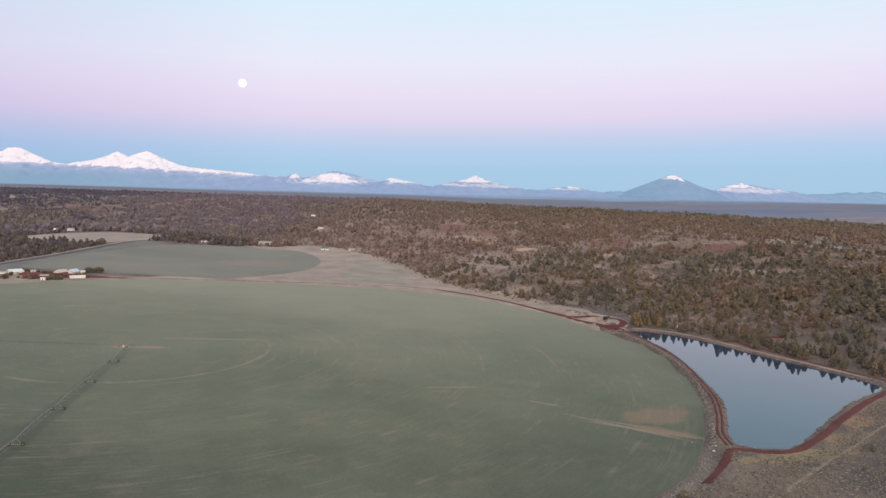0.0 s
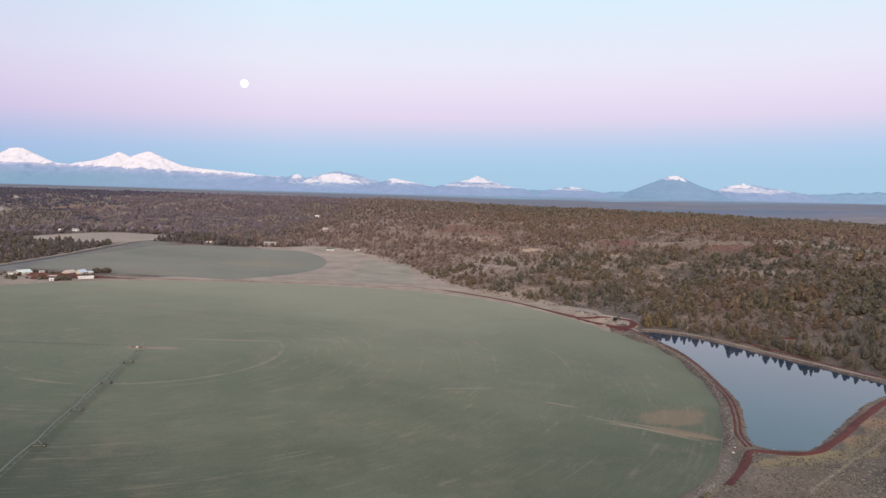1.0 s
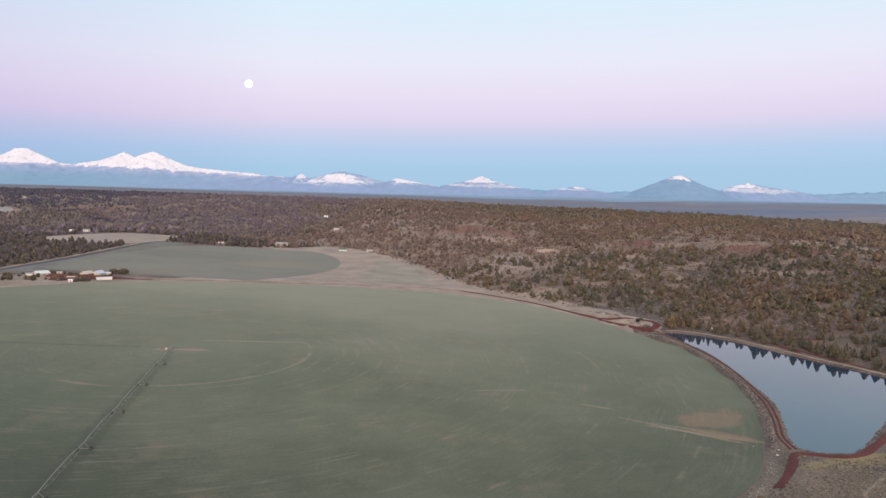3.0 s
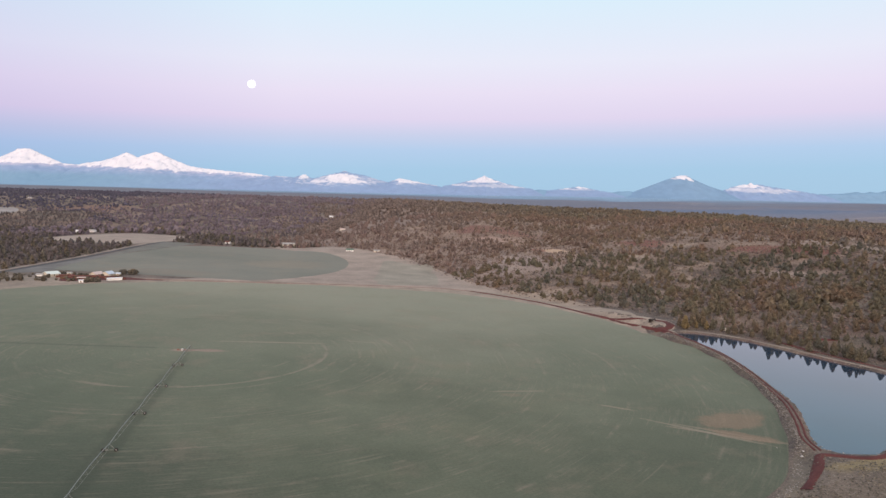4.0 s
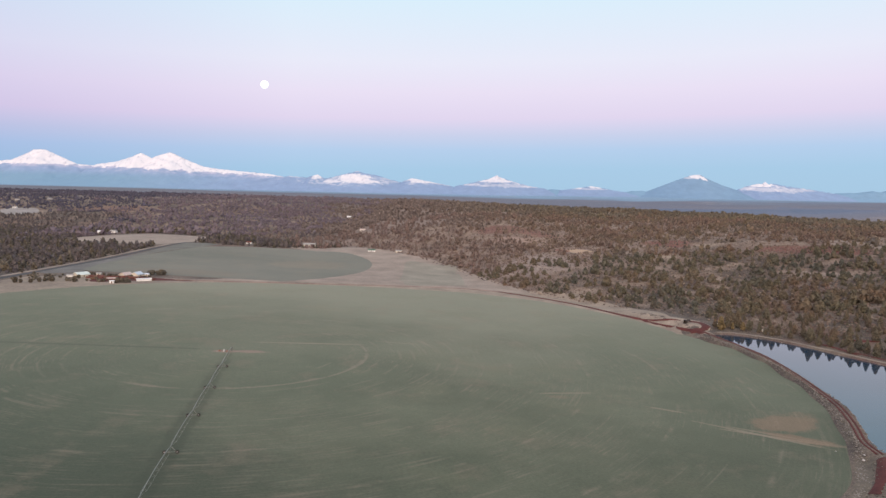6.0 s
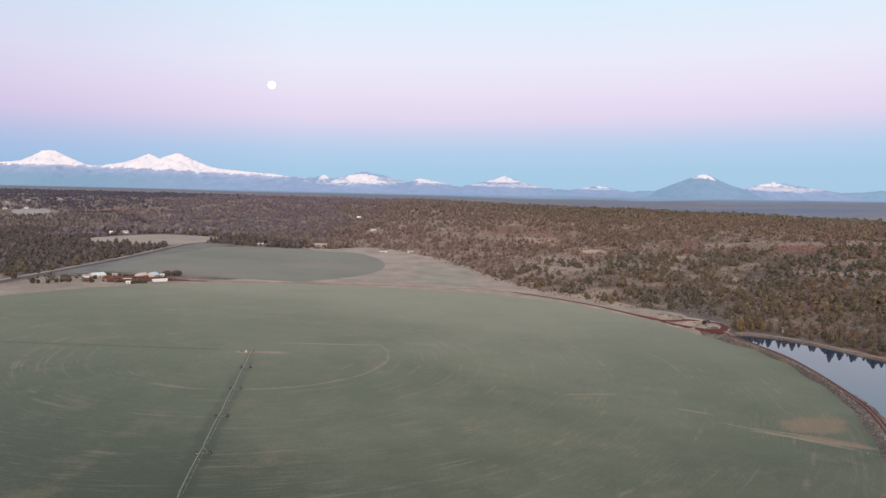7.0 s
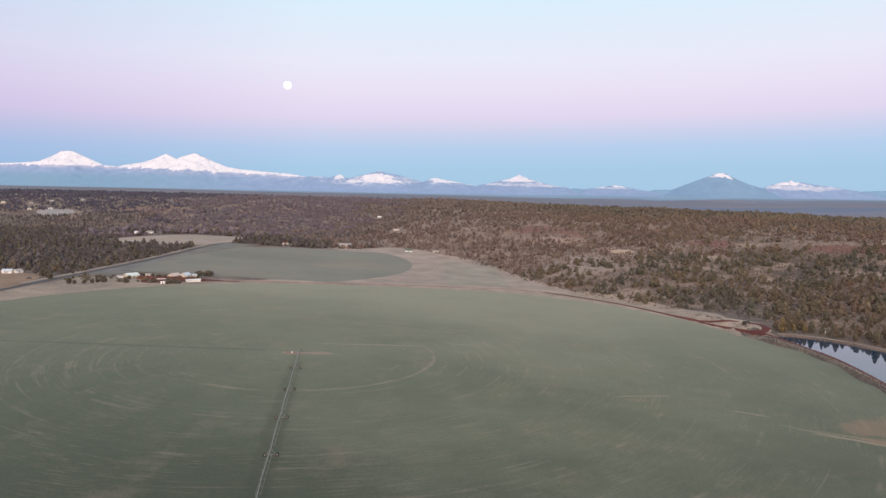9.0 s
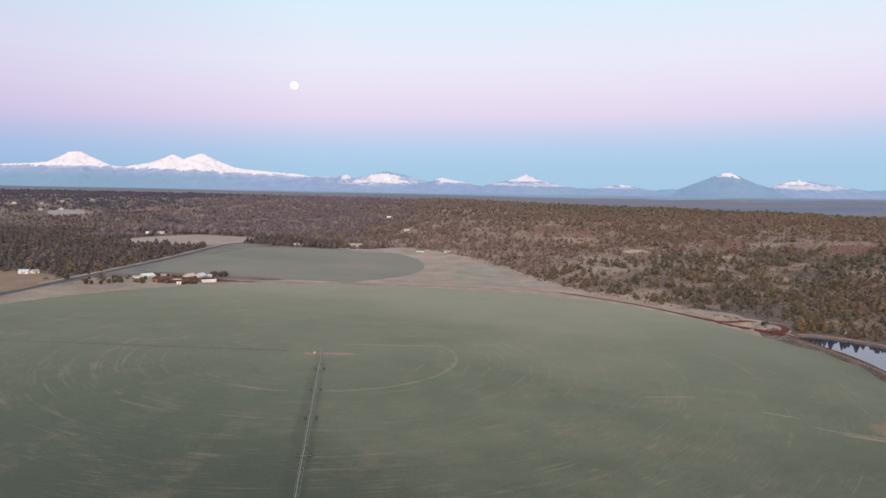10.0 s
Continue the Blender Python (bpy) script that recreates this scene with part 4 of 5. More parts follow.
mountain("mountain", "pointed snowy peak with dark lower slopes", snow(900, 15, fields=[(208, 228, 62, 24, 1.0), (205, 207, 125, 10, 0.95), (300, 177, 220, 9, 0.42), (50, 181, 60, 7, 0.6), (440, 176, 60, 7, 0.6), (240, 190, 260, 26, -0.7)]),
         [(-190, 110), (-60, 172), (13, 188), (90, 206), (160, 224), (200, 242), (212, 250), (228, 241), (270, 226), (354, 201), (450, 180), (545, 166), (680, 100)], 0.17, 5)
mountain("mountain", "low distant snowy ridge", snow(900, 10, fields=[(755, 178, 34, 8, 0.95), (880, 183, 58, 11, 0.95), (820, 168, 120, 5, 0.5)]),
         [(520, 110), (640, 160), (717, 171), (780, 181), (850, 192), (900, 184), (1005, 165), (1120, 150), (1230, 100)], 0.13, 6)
mountain("cone_mountain", "dark haze-blue forested volcanic cone with a snowy cap", mountain_material("hazy_cone_forest", 900, 4, (0.208, 0.325, 0.458), fields=[(1533, 274, 44, 22, 1.0), (1582, 254, 24, 16, 0.95), (1485, 258, 26, 7, 0.5)]),
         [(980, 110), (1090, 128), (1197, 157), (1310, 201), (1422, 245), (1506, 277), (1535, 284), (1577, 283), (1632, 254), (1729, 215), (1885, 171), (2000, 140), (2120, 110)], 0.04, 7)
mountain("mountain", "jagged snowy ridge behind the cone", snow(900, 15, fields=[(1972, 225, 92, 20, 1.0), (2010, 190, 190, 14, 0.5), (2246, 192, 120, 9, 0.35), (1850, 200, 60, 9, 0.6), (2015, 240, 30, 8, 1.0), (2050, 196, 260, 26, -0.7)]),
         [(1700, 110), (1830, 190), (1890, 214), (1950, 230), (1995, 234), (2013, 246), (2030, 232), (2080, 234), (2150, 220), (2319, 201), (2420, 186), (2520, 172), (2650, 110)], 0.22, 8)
# low forested foothills in front of the peaks
fx = np.linspace(-3900, 3600, 420)
crest = np.interp(fx, [-3900, -2900, -2300, -1700, -1100, -500, 0, 500, 1000, 1900, 2500, 2750, 3100, 3600],
                  [170, 168, 165, 162, 160, 158, 157, 157, 157, 159, 172, 192, 203, 200]) + 6 * ripple(fx, fx * 0, 60) + 2.5 * ripple(fx + 900, fx * 0, 18)
fv = np.array([-650, -520, -400, -300, -200, -120, -60, 0, 40])
fh = np.array([0, 0.03, 0.10, 0.22, 0.42, 0.64, 0.84, 1.0, 0.9])
FX, FV = np.meshgrid(fx, fv, indexing="ij")
FZ = 90 + (crest[:, None] - 90) * fh[None] * (1 + 0.08 * ripple(FX, FV, 40))
# the foothills' base colour carries the blue haze as well
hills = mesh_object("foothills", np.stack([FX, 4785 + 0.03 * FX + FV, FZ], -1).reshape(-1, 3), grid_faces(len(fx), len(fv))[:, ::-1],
                    mountain_material("hazy_foothill_forest", 900, 10, (0.222, 0.355, 0.485)), smooth_shade=True)
tagged(hills, "long haze-blue forested foothills below the snowy peaks", "hills", kind="structure")

moon_m, moon_t, moon_b = material("moonlight")
moon_b.inputs["Base Color"].default_value = (0.8, 0.8, 0.78, 1)
moon_b.inputs["Emission Color"].default_value = (1.0, 0.99, 0.96, 1)
moon_c = ramp_node(moon_t, [(0.35, (0.80, 0.80, 0.82)), (0.55, (1.0, 0.99, 0.97))], noise_node(moon_t, coords(moon_t), 0.03, 3))
moon_t.links.new(moon_c.outputs[0], moon_b.inputs["Emission Color"])
moon_b.inputs["Emission Strength"].default_value = 1.05
bm = bmesh.new()
bmesh.ops.create_uvsphere(bm, u_segments=32, v_segments=16, radius=25.5)
for f in bm.faces:
    f.smooth = True
moon = part("moon", bm, moon_m)
moon.location = (-1320, 4682, 800)
tagged(moon, "bright full moon low in the dawn sky", "moon")


# ---- woodland ----
rng = np.random.default_rng(4)
OCT_V = np.array([(1, 0, 0), (0, 1, 0), (-1, 0, 0), (0, -1, 0), (0, 0, 1), (0, 0, -1)], float)
OCT_F = np.array([(0, 1, 4), (1, 2, 4), (2, 3, 4), (3, 0, 4), (1, 0, 5), (2, 1, 5), (3, 2, 5), (0, 3, 5)])


def crown_blobs(n, r, kind, g):
    """Centres and sizes of n foliage clumps in a unit-high crown (z 0 to 1, radius about r)."""
    out = []
    for k in range(n):
        h = (k + 0.5) / n
        if kind == "juniper":
            w = r * min(1.0, 0.55 + 2.2 * h) * (1.04 - h) ** 0.72
        elif kind == "round":
            w = r * (1.0 - (1.7 * h - 0.85) ** 2) ** 0.5
        else:
            w = r * (1.02 - h) ** 0.8
        a = k * 2.399 + g.uniform(-0.5, 0.5)
        d = w * (0.25 + 0.6 * math.sqrt(g.uniform(0, 1)))
        size = (0.50 * r + 0.30 * w) * (3.2 / max(3.2, n ** 0.62)) ** 0.75 * g.uniform(0.8, 1.25) + 0.02
        out.append((d * math.cos(a), d * math.sin(a), 0.10 + 0.86 * h, size))
    return out


TET_V = np.array([(1, 1, 1), (1, -1, -1), (-1, 1, -1), (-1, -1, 1)], float) * 0.82
TET_F = np.array([(0, 1, 2), (0, 3, 1), (0, 2, 3), (1, 3, 2)])


def spray_mesh(blobs, g):
    """The same from small tufts of four faces."""
    v, f = [], []
    for k, (x, y, z, s) in enumerate(blobs):
        turn = np.array(Euler(g.uniform(0, 6.28, 3)).to_matrix())
        v.append((TET_V * g.uniform(0.7, 1.35, (4, 1)) * s) @ turn.T * (1, 1, 1.15) + (x, y, z))
        f.append(TET_F + 4 * k)
    return np.concatenate(v), np.concatenate(f)


def clump_mesh(blobs, g, stretch=1.0):
    v, f = [], []
    for k, (x, y, z, s) in enumerate(blobs):
        turn = np.array(Euler(g.uniform(0, 6.28, 3)).to_matrix())
        q = (OCT_V * g.uniform(0.7, 1.3, (6, 1)) * s) @ turn.T * (1, 1, stretch) + (x, y, z)
        v.append(q)
        f.append(OCT_F + 6 * k)
    return np.concatenate(v), np.concatenate(f)


def clear_of_land(x, y):
    """True where trees may stand."""
    ok = np.hypot(x - FIELD_C[0], y - FIELD_C[1]) > 352
    ok &= edge_distance(x, y, POND) > 6
    ok &= ~((np.hypot(x + 380, (y - 990) / 1.05) < 216) & (x > -520))
    ok &= (np.abs(x + 536) > 11) | (y > 1450)
    return ok


def scatter(spacing, x0, x1, y0, y1):
    nx, ny = int((x1 - x0) / spacing), int((y1 - y0) / spacing)
    i, j = np.meshgrid(np.arange(nx), np.arange(ny), indexing="ij")
    x = x0 + (i + 0.5 + rng.uniform(-0.48, 0.48, i.shape)) * spacing
    y = y0 + (j + 0.5 + rng.uniform(-0.48, 0.48, i.shape)) * spacing
    return x.ravel(), y.ravel()


def in_view(x, y, margin=5.0):
    a0 = np.degrees(np.arctan2(x, np.maximum(y, 1)))
    a1 = np.degrees(np.arctan2(x + 101, np.maximum(y - 3, 1)))
    return (y > 150) & (a0 < 33 + margin) & (a1 > -35 - margin)


HOUSE_SPOTS = [(-195, 1182), (-149, 1178), (-321, 1290), (-428, 1278), (-767, 1414), (-748, 1440), (-792, 1388), (-322, 1772), (-239, 1402), (-606, 770), (-1361, 1882), (-1208, 1756), (-1167, 1778), (-1271, 1864), (-1242, 1909), (-1200, 1990), (-598, 776)]
MEADOW = spline([(-745, 1300), (-700, 1175), (-600, 1165), (-545, 1180), (-518, 1262), (-492, 1325), (-462, 1368), (-500, 1395), (-560, 1412), (-610, 1425), (-690, 1440)], 12, True)
tx, ty = scatter(8.4, -2100, 1750, 330, 2750)
s_hill = -edge_distance(tx, ty, FOOT)
dist = np.hypot(tx, ty)
patchy = 0.5 + 0.30 * ripple(0.55 * tx + 40, ty - 90, 24) + 0.18 * ripple(0.4 * tx - 210, ty + 40, 11) + rng.normal(0, 0.17, tx.shape)
big_open = 0.5 + 0.5 * ripple(0.6 * tx - 500, ty + 800, 62)
hill_ok = (s_hill > 4) & (patchy > 0.24 + 0.16 * ((tx < 115) & (tx > -60) & (ty > 800) & (ty < 1010)) + 0.14 * ((tx > 330) & (ty > 770) & (ty < 960)) + 0.12 * (big_open > 0.68) + 0.06 * (dist > 1250) * (tx > -300))
scar_free = edge_distance(tx, ty, [(100, 1035), (125, 985), (130, 1030)], False) > 15
clear_free = np.hypot(tx + 1120, ty - 1722) > 62
red_open = (np.hypot((tx - 45) / 1.4, ty - 1175) < 62) | (np.abs(edge_distance(tx, ty, [(225, 1010), (330, 890), (410, 805)], False)) < 26)
hill_ok &= (openness(tx, ty) < 0.5) | (rng.uniform(0, 1, tx.shape) < 0.14)
hill_ok &= (rng.uniform(0, 1, tx.shape) < 0.88 + 0.12 * smooth(900, 1150, dist))
hill_ok &= scar_free & clear_free & (edge_distance(tx, ty, MEADOW) > 2) & (~red_open | (patchy > 0.46))
wood_ok = (s_hill <= 4) & (tx < -548) & (ty > 770 + 0.10 * (-548 - tx)) & (edge_distance(tx, ty, MEADOW) > 4) & (patchy > 0.10)
row_ok = (s_hill <= 4) & (tx > -520) & (tx < -215) & (ty > 1214 + 0.25 * np.abs(tx + 380)) & (patchy > 0.1)
# trees cleared from the houses towards the camera, to keep them in view
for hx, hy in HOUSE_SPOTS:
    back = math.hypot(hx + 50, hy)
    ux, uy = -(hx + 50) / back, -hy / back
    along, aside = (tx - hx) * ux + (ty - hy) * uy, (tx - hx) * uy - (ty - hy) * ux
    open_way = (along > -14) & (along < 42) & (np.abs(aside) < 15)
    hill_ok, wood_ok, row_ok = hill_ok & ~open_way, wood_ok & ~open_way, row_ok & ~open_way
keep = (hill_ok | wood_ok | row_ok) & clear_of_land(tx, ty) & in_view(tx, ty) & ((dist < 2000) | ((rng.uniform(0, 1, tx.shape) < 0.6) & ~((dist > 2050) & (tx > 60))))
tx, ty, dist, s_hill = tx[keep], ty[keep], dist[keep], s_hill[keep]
# taller trees in a row along the northern shore
shore = spline([(158, 597), (181, 586), (207, 561), (228, 525), (246, 488), (267, 451), (290, 427), (330, 387)], 4.2)
shore = shore + rng.normal(0, 1.6, shore.shape) + np.array([4.0, 2.5]) * rng.uniform(0, 3.2, (len(shore), 1))
shore = shore[rng.uniform(0, 1, len(shore)) < 0.8]
gx_, gy_ = scatter(11.0, 190, 470, 410, 680)
gk = (-edge_distance(gx_, gy_, FOOT) > 6) & (rng.uniform(0, 1, gx_.shape) < 0.40)
shore = np.concatenate([shore, np.stack([gx_[gk], gy_[gk]], -1)])
tall = np.concatenate([np.zeros(len(tx), bool), np.ones(len(shore), bool)])
tx, ty = np.concatenate([tx, shore[:, 0]]), np.concatenate([ty, shore[:, 1]])
dist, s_hill = np.hypot(tx, ty), np.concatenate([s_hill, np.full(len(shore), 20.0)])
th = (rng.gamma(8.0, 0.70, tx.shape)).clip(2.4, 12.5) * np.where(s_hill > 4, 0.9 - 0.12 * smooth(850, 1100, dist) - 0.18 * smooth(-250, -450, tx), 1.08)
th = np.where(tall, rng.normal(8.6, 1.8, tx.shape).clip(4.5, 13.0), th)
tz = terrain(tx, ty) - 0.15
pine = (s_hill <= 4) & (rng.uniform(0, 1, tx.shape) < 0.45)
order = np.argsort(np.hypot(tx - 200, ty - 480) + 1e6 * pine)
near_ids, rest = order[:300], order[300:]


def wood_stuff(name, ids, blobs, kind, mat, label, variants=9, r=0.38):
    """Many trees joined into one piece of woodland."""
    g = np.random.default_rng(len(ids) + blobs)
    protos = [spray_mesh(crown_blobs(blobs, r, kind, g), g) for _ in range(variants)]
    V, F, off = [], [], 0
    for n, i in enumerate(ids):
        v, f = protos[n % variants]
        a = g.uniform(0, 6.28)
        c, s, w = math.cos(a), math.sin(a), th[i] * g.uniform(0.85, 1.25)
        V.append(np.c_[(v[:, 0] * c - v[:, 1] * s) * w + tx[i], (v[:, 0] * s + v[:, 1] * c) * w + ty[i], v[:, 2] * th[i] + tz[i]])
        F.append(f + off)
        off += len(v)
    ob = mesh_object(name, np.concatenate(V), np.concatenate(F), mat)
    return tagged(ob, label, "trees", kind="stuff")


rest_p, rest_j = rest[pine[rest]], rest[~pine[rest]]
west = tx[rest_j] + 420 * (patchwork(tx[rest_j], ty[rest_j], 60, 6, 2) - 0.5) < -340
rest_w, rest_j = rest_j[west], rest_j[~west]
dj, dw = dist[rest_j], dist[rest_w]
wood_stuff("juniper_woodland", rest_j[dj < 950], 54, "juniper", M_LEAF, "olive-brown junipers covering the hillside", variants=14, r=0.50)
wood_stuff("juniper_woodland", rest_j[(dj >= 950) & (dj < 1450)], 20, "juniper", M_LEAF_MID, "olive-brown junipers high on the mesa", r=0.46)
wood_stuff("juniper_woodland", rest_j[dj >= 1450], 8, "juniper", M_LEAF_FAR, "far brown-green woodland on the plateau", r=0.46)
# farther west the leaf colour carries a darker haze
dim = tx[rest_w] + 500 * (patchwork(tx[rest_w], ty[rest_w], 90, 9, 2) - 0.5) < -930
knoll = (tx[rest_w] < -850) & (ty[rest_w] < 1730)
wood_stuff("valley_woodland", rest_w[(dw < 1500) | knoll], 15, "juniper", M_LEAF_VALLEY, "grey-brown woodland on the valley floor")
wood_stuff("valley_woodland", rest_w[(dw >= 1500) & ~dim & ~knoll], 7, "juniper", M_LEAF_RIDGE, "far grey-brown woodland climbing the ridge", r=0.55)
wood_stuff("valley_woodland", rest_w[(dw >= 1500) & dim & ~knoll], 7, "juniper", M_LEAF_HAZE, "far woodland on the ridge, dark and purplish with haze", r=0.55)
wood_stuff("pine_woodland", rest_p, 20, "pine", M_PINE, "dark pointed pines beside the paved road", r=0.30)


# low brush between the trees of the hillside
bx_, by_ = scatter(3.3, -240, 820, 560, 1450)
bs = -edge_distance(bx_, by_, FOOT)
bk = (bs > 2) & (rng.uniform(0, 1, bx_.shape) < 1.0 - 0.6 * openness(bx_, by_)) & (np.hypot(bx_, by_) < 1330) & in_view(bx_, by_, 2) & clear_of_land(bx_, by_) & (np.hypot(bx_ - 118, by_ - 1010) > 15) & (rng.uniform(0, 1, bx_.shape) < 0.72)
bx_, by_ = bx_[bk], by_[bk]
bz_ = terrain(bx_, by_)
V, F = [], []
for n in range(len(bx_)):
    for k in range(1):
        s = rng.uniform(0.55, 1.7)
        q = (OCT_V * rng.uniform(0.7, 1.3, (6, 1)) * s) @ np.array(Euler(rng.uniform(0, 6.28, 3)).to_matrix()).T * (1, 1, 0.75)
        V.append(q + (bx_[n] + rng.uniform(-1, 1), by_[n] + rng.uniform(-1, 1), bz_[n] + 0.35 * s))
        F.append(OCT_F + 6 * n)
tagged(mesh_object("hillside_brush", np.concatenate(V), np.concatenate(F), M_BRUSH), "low grey-brown brush between the junipers", "shrubs", kind="stuff")


def juniper_model(g):
    """Trunk with limbs, and a crown of many small clumps, one metre high."""
    bm = bmesh.new()
    lean = Vector((g.uniform(-0.04, 0.04), g.uniform(-0.04, 0.04), 0.62))
    add_tube(bm, (0, 0, -0.03), lean, 0.045, 7, 0.014)
    for k in range(5):
        a, h = k * 2.4 + g.uniform(0, 1), 0.12 + 0.09 * k
        add_tube(bm, lean * (h / 0.62), (0.2 * math.cos(a), 0.2 * math.sin(a), h + 0.16), 0.014, 5, 0.005)
    blobs = [(x, y, z, 0.78 * s) for x, y, z, s in crown_blobs(170, 0.37, "juniper", g)]
    return bm, clump_mesh(blobs, g, 1.1)


TREE_LABELS = ["olive-green juniper with a rounded crown on the slope", "yellowish juniper with an uneven crown above the pond",
               "dark narrow juniper standing in sagebrush", "broad brownish juniper on stony ground"]
protos = []
g = np.random.default_rng(8)
for k in range(8):
    tree = empty("juniper_tree", Matrix.Identity(4), TREE_LABELS[k % 4], "tree", "junipers by the pond")
    tb, (cv, cf) = juniper_model(g)
    part("trunk", tb, M_BARK, tree)
    mesh_object("crown", cv * (1, 1, 1) if k % 4 != 2 else cv * (0.72, 0.72, 1.0), cf, M_LEAF, tree)
    protos.append(tree)
for n, i in enumerate(near_ids):
    src = protos[n % 8]
    w = th[i] * g.uniform(0.85, 1.25)
    m = Matrix.LocRotScale((tx[i], ty[i], tz[i]), Euler((0, 0, g.uniform(0, 6.28))), None)
    ob = src if n < 8 else copy_thing(src, m)
    ob.matrix_basis = m @ Matrix.Diagonal((w, w, th[i], 1))

# sagebrush and stones on the near ground
sx_, sy_ = scatter(1.5, 60, 420, 215, 600)
p_ = edge_distance(sx_, sy_, POND)
rim_ = np.hypot(sx_ - FIELD_C[0], sy_ - FIELD_C[1])
sk = (p_ > 9) & (rim_ > 350) & in_view(sx_, sy_, 4) & (0.5 + 0.5 * ripple(sx_, sy_, 9) + rng.normal(0, 0.25, sx_.shape) > 0.38)
sx_, sy_ = sx_[sk], sy_[sk]
sz_ = terrain(sx_, sy_)
V, F = [], []
for n in range(len(sx_)):
    s = rng.uniform(0.25, 0.62)
    q = OCT_V * rng.uniform(0.7, 1.3, (6, 1)) * (s, s, 0.7 * s)
    V.append(q + (sx_[n], sy_[n], sz_[n] + 0.3 * s))
    F.append(OCT_F + 6 * n)
tagged(mesh_object("sagebrush", np.concatenate(V), np.concatenate(F), M_SAGE), "low grey sagebrush on the bare ground", "shrubs", kind="stuff")
ux_, uy_ = scatter(1.15, 80, 330, 225, 420)
uk = (edge_distance(ux_, uy_, POND) > 9) & (np.hypot(ux_ - FIELD_C[0], uy_ - FIELD_C[1]) > 347) & in_view(ux_, uy_, 2) & (0.5 + 0.4 * ripple(ux_ + 50, uy_, 14) + rng.normal(0, 0.2, ux_.shape) > 0.42)
ux_, uy_ = ux_[uk], uy_[uk]
uz_ = terrain(ux_, uy_)
V, F = [], []
for n in range(len(ux_)):
    s = rng.uniform(0.16, 0.46)
    q = OCT_V * rng.uniform(0.6, 1.4, (6, 1)) * (s * rng.uniform(0.8, 1.8), s, 0.6 * s)
    V.append(q + (ux_[n], uy_[n], uz_[n] + 0.3 * s))
    F.append(OCT_F + 6 * n)
tagged(mesh_object("bunchgrass", np.concatenate(V), np.concatenate(F), M_TUFT), "pale dry bunchgrass tufts between the sagebrush", "grass", kind="stuff")



def stones(name, places, mat, label):
    """Loose angular stones joined into one scatter."""
    places = places + rng.normal(0, 0.9, places.shape)
    V, F = [], []
    for n, (q0, z0) in enumerate(zip(places, terrain(places[:, 0], places[:, 1]))):
        s = rng.uniform(0.18, 0.5)
        V.append(OCT_V * rng.uniform(0.7, 1.3, (6, 1)) * (s, s, 0.6 * s) + (q0[0], q0[1], z0 + 0.15 * s + 0.1))
        F.append(OCT_F + 6 * n)
    return tagged(mesh_object(name, np.concatenate(V), np.concatenate(F), mat), label, "stones", kind="stuff")


rim_a = np.linspace(-0.72, 0.34, 700)
stones("riprap_stones", np.concatenate([POND + rng.normal(0, 0.5, POND.shape) for _ in range(9)]), M_ROCK, "grey basalt stones lining the pond")
stones("rim_stones", np.concatenate([np.stack([FIELD_C[0] + (field_radius(rim_a) + o) * np.cos(rim_a), FIELD_C[1] + (field_radius(rim_a) + o) * np.sin(rim_a)], -1) for o in (4.0, 4.6, 5.2)]),
       M_RIMSTONE, "pale grey stones along the crop's rim")


# ---- centre-pivot irrigation machine ----
def field_z(x, y):
    return float(terrain(np.array([x]), np.array([y]))[0]) + 0.25


M_CREAM = mottled("cream_siding", (0.48, 0.44, 0.36), (0.64, 0.59, 0.50), 0.4, 8)
M_GALVHUB = mottled("pale_hub_steel", (0.42, 0.42, 0.42), (0.58, 0.58, 0.58), 1, 6, 0.5)
M_RUST = mottled("rusty_paint", (0.16, 0.075, 0.055), (0.33, 0.19, 0.145), 0.8, 6, 0.7)
HEAD = Vector((PIVOT[0], PIVOT[1], 0))
ARM = Vector((8.45, -47.3, 0)).normalized()
SIDE = Vector((-ARM.y, ARM.x, 0))
PIPE_H = 3.3
head_z = field_z(*PIVOT)
rig = empty("irrigation_pivot", Matrix.Translation((PIVOT[0], PIVOT[1], head_z)), "long galvanised centre-pivot sprinkler on wheeled towers", "irrigation machine")


def rel(p):
    return p - Vector((PIVOT[0], PIVOT[1], head_z))


bm = bmesh.new()
for a in range(4):
    d = Vector((math.cos(a * math.pi / 2 + 0.6), math.sin(a * math.pi / 2 + 0.6), 0))
    add_tube(bm, d * 1.9, d * 0.35 + Vector((0, 0, 3.4)), 0.09)
add_tube(bm, (0, 0, 0), (0, 0, 3.8), 0.13, 8)
for h in (1.1, 2.2):
    for a in range(4):
        k = 1.9 - 1.55 * h / 3.4
        d = [Vector((math.cos(q * math.pi / 2 + 0.6), math.sin(q * math.pi / 2 + 0.6), 0)) * k + Vector((0, 0, h)) for q in (a, a + 1)]
        add_tube(bm, d[0], d[1], 0.05)
part("pivot_tower", bm, M_GALV, rig)
bm = add_box(bmesh.new(), -5.6, -0.5, 0.0, -4.7, 0.5, 1.3, 0.06)
part("control_box", bm, M_GALVHUB, rig, "pale control cabinet")
part("fuel_tank", add_tube(bmesh.new(), (-8.8, 0.3, 0.5), (-7.4, 0.3, 0.5), 0.5, 12), M_RUST, rig, "rust-red horizontal fuel tank")
part("engine_box", add_box(bmesh.new(), -3.5, -0.4, 0.0, -2.7, 0.5, 0.9, 0.06), M_RUST, rig, "rusty engine housing")
joints = []
for k in range(8):
    c = HEAD + ARM * (0.0, 41.5, 87.0, 134.0, 181.4, 229.0, 276.6, 324.2)[k]
    joints.append(Vector((c.x, c.y, field_z(c.x, c.y) + PIPE_H)))
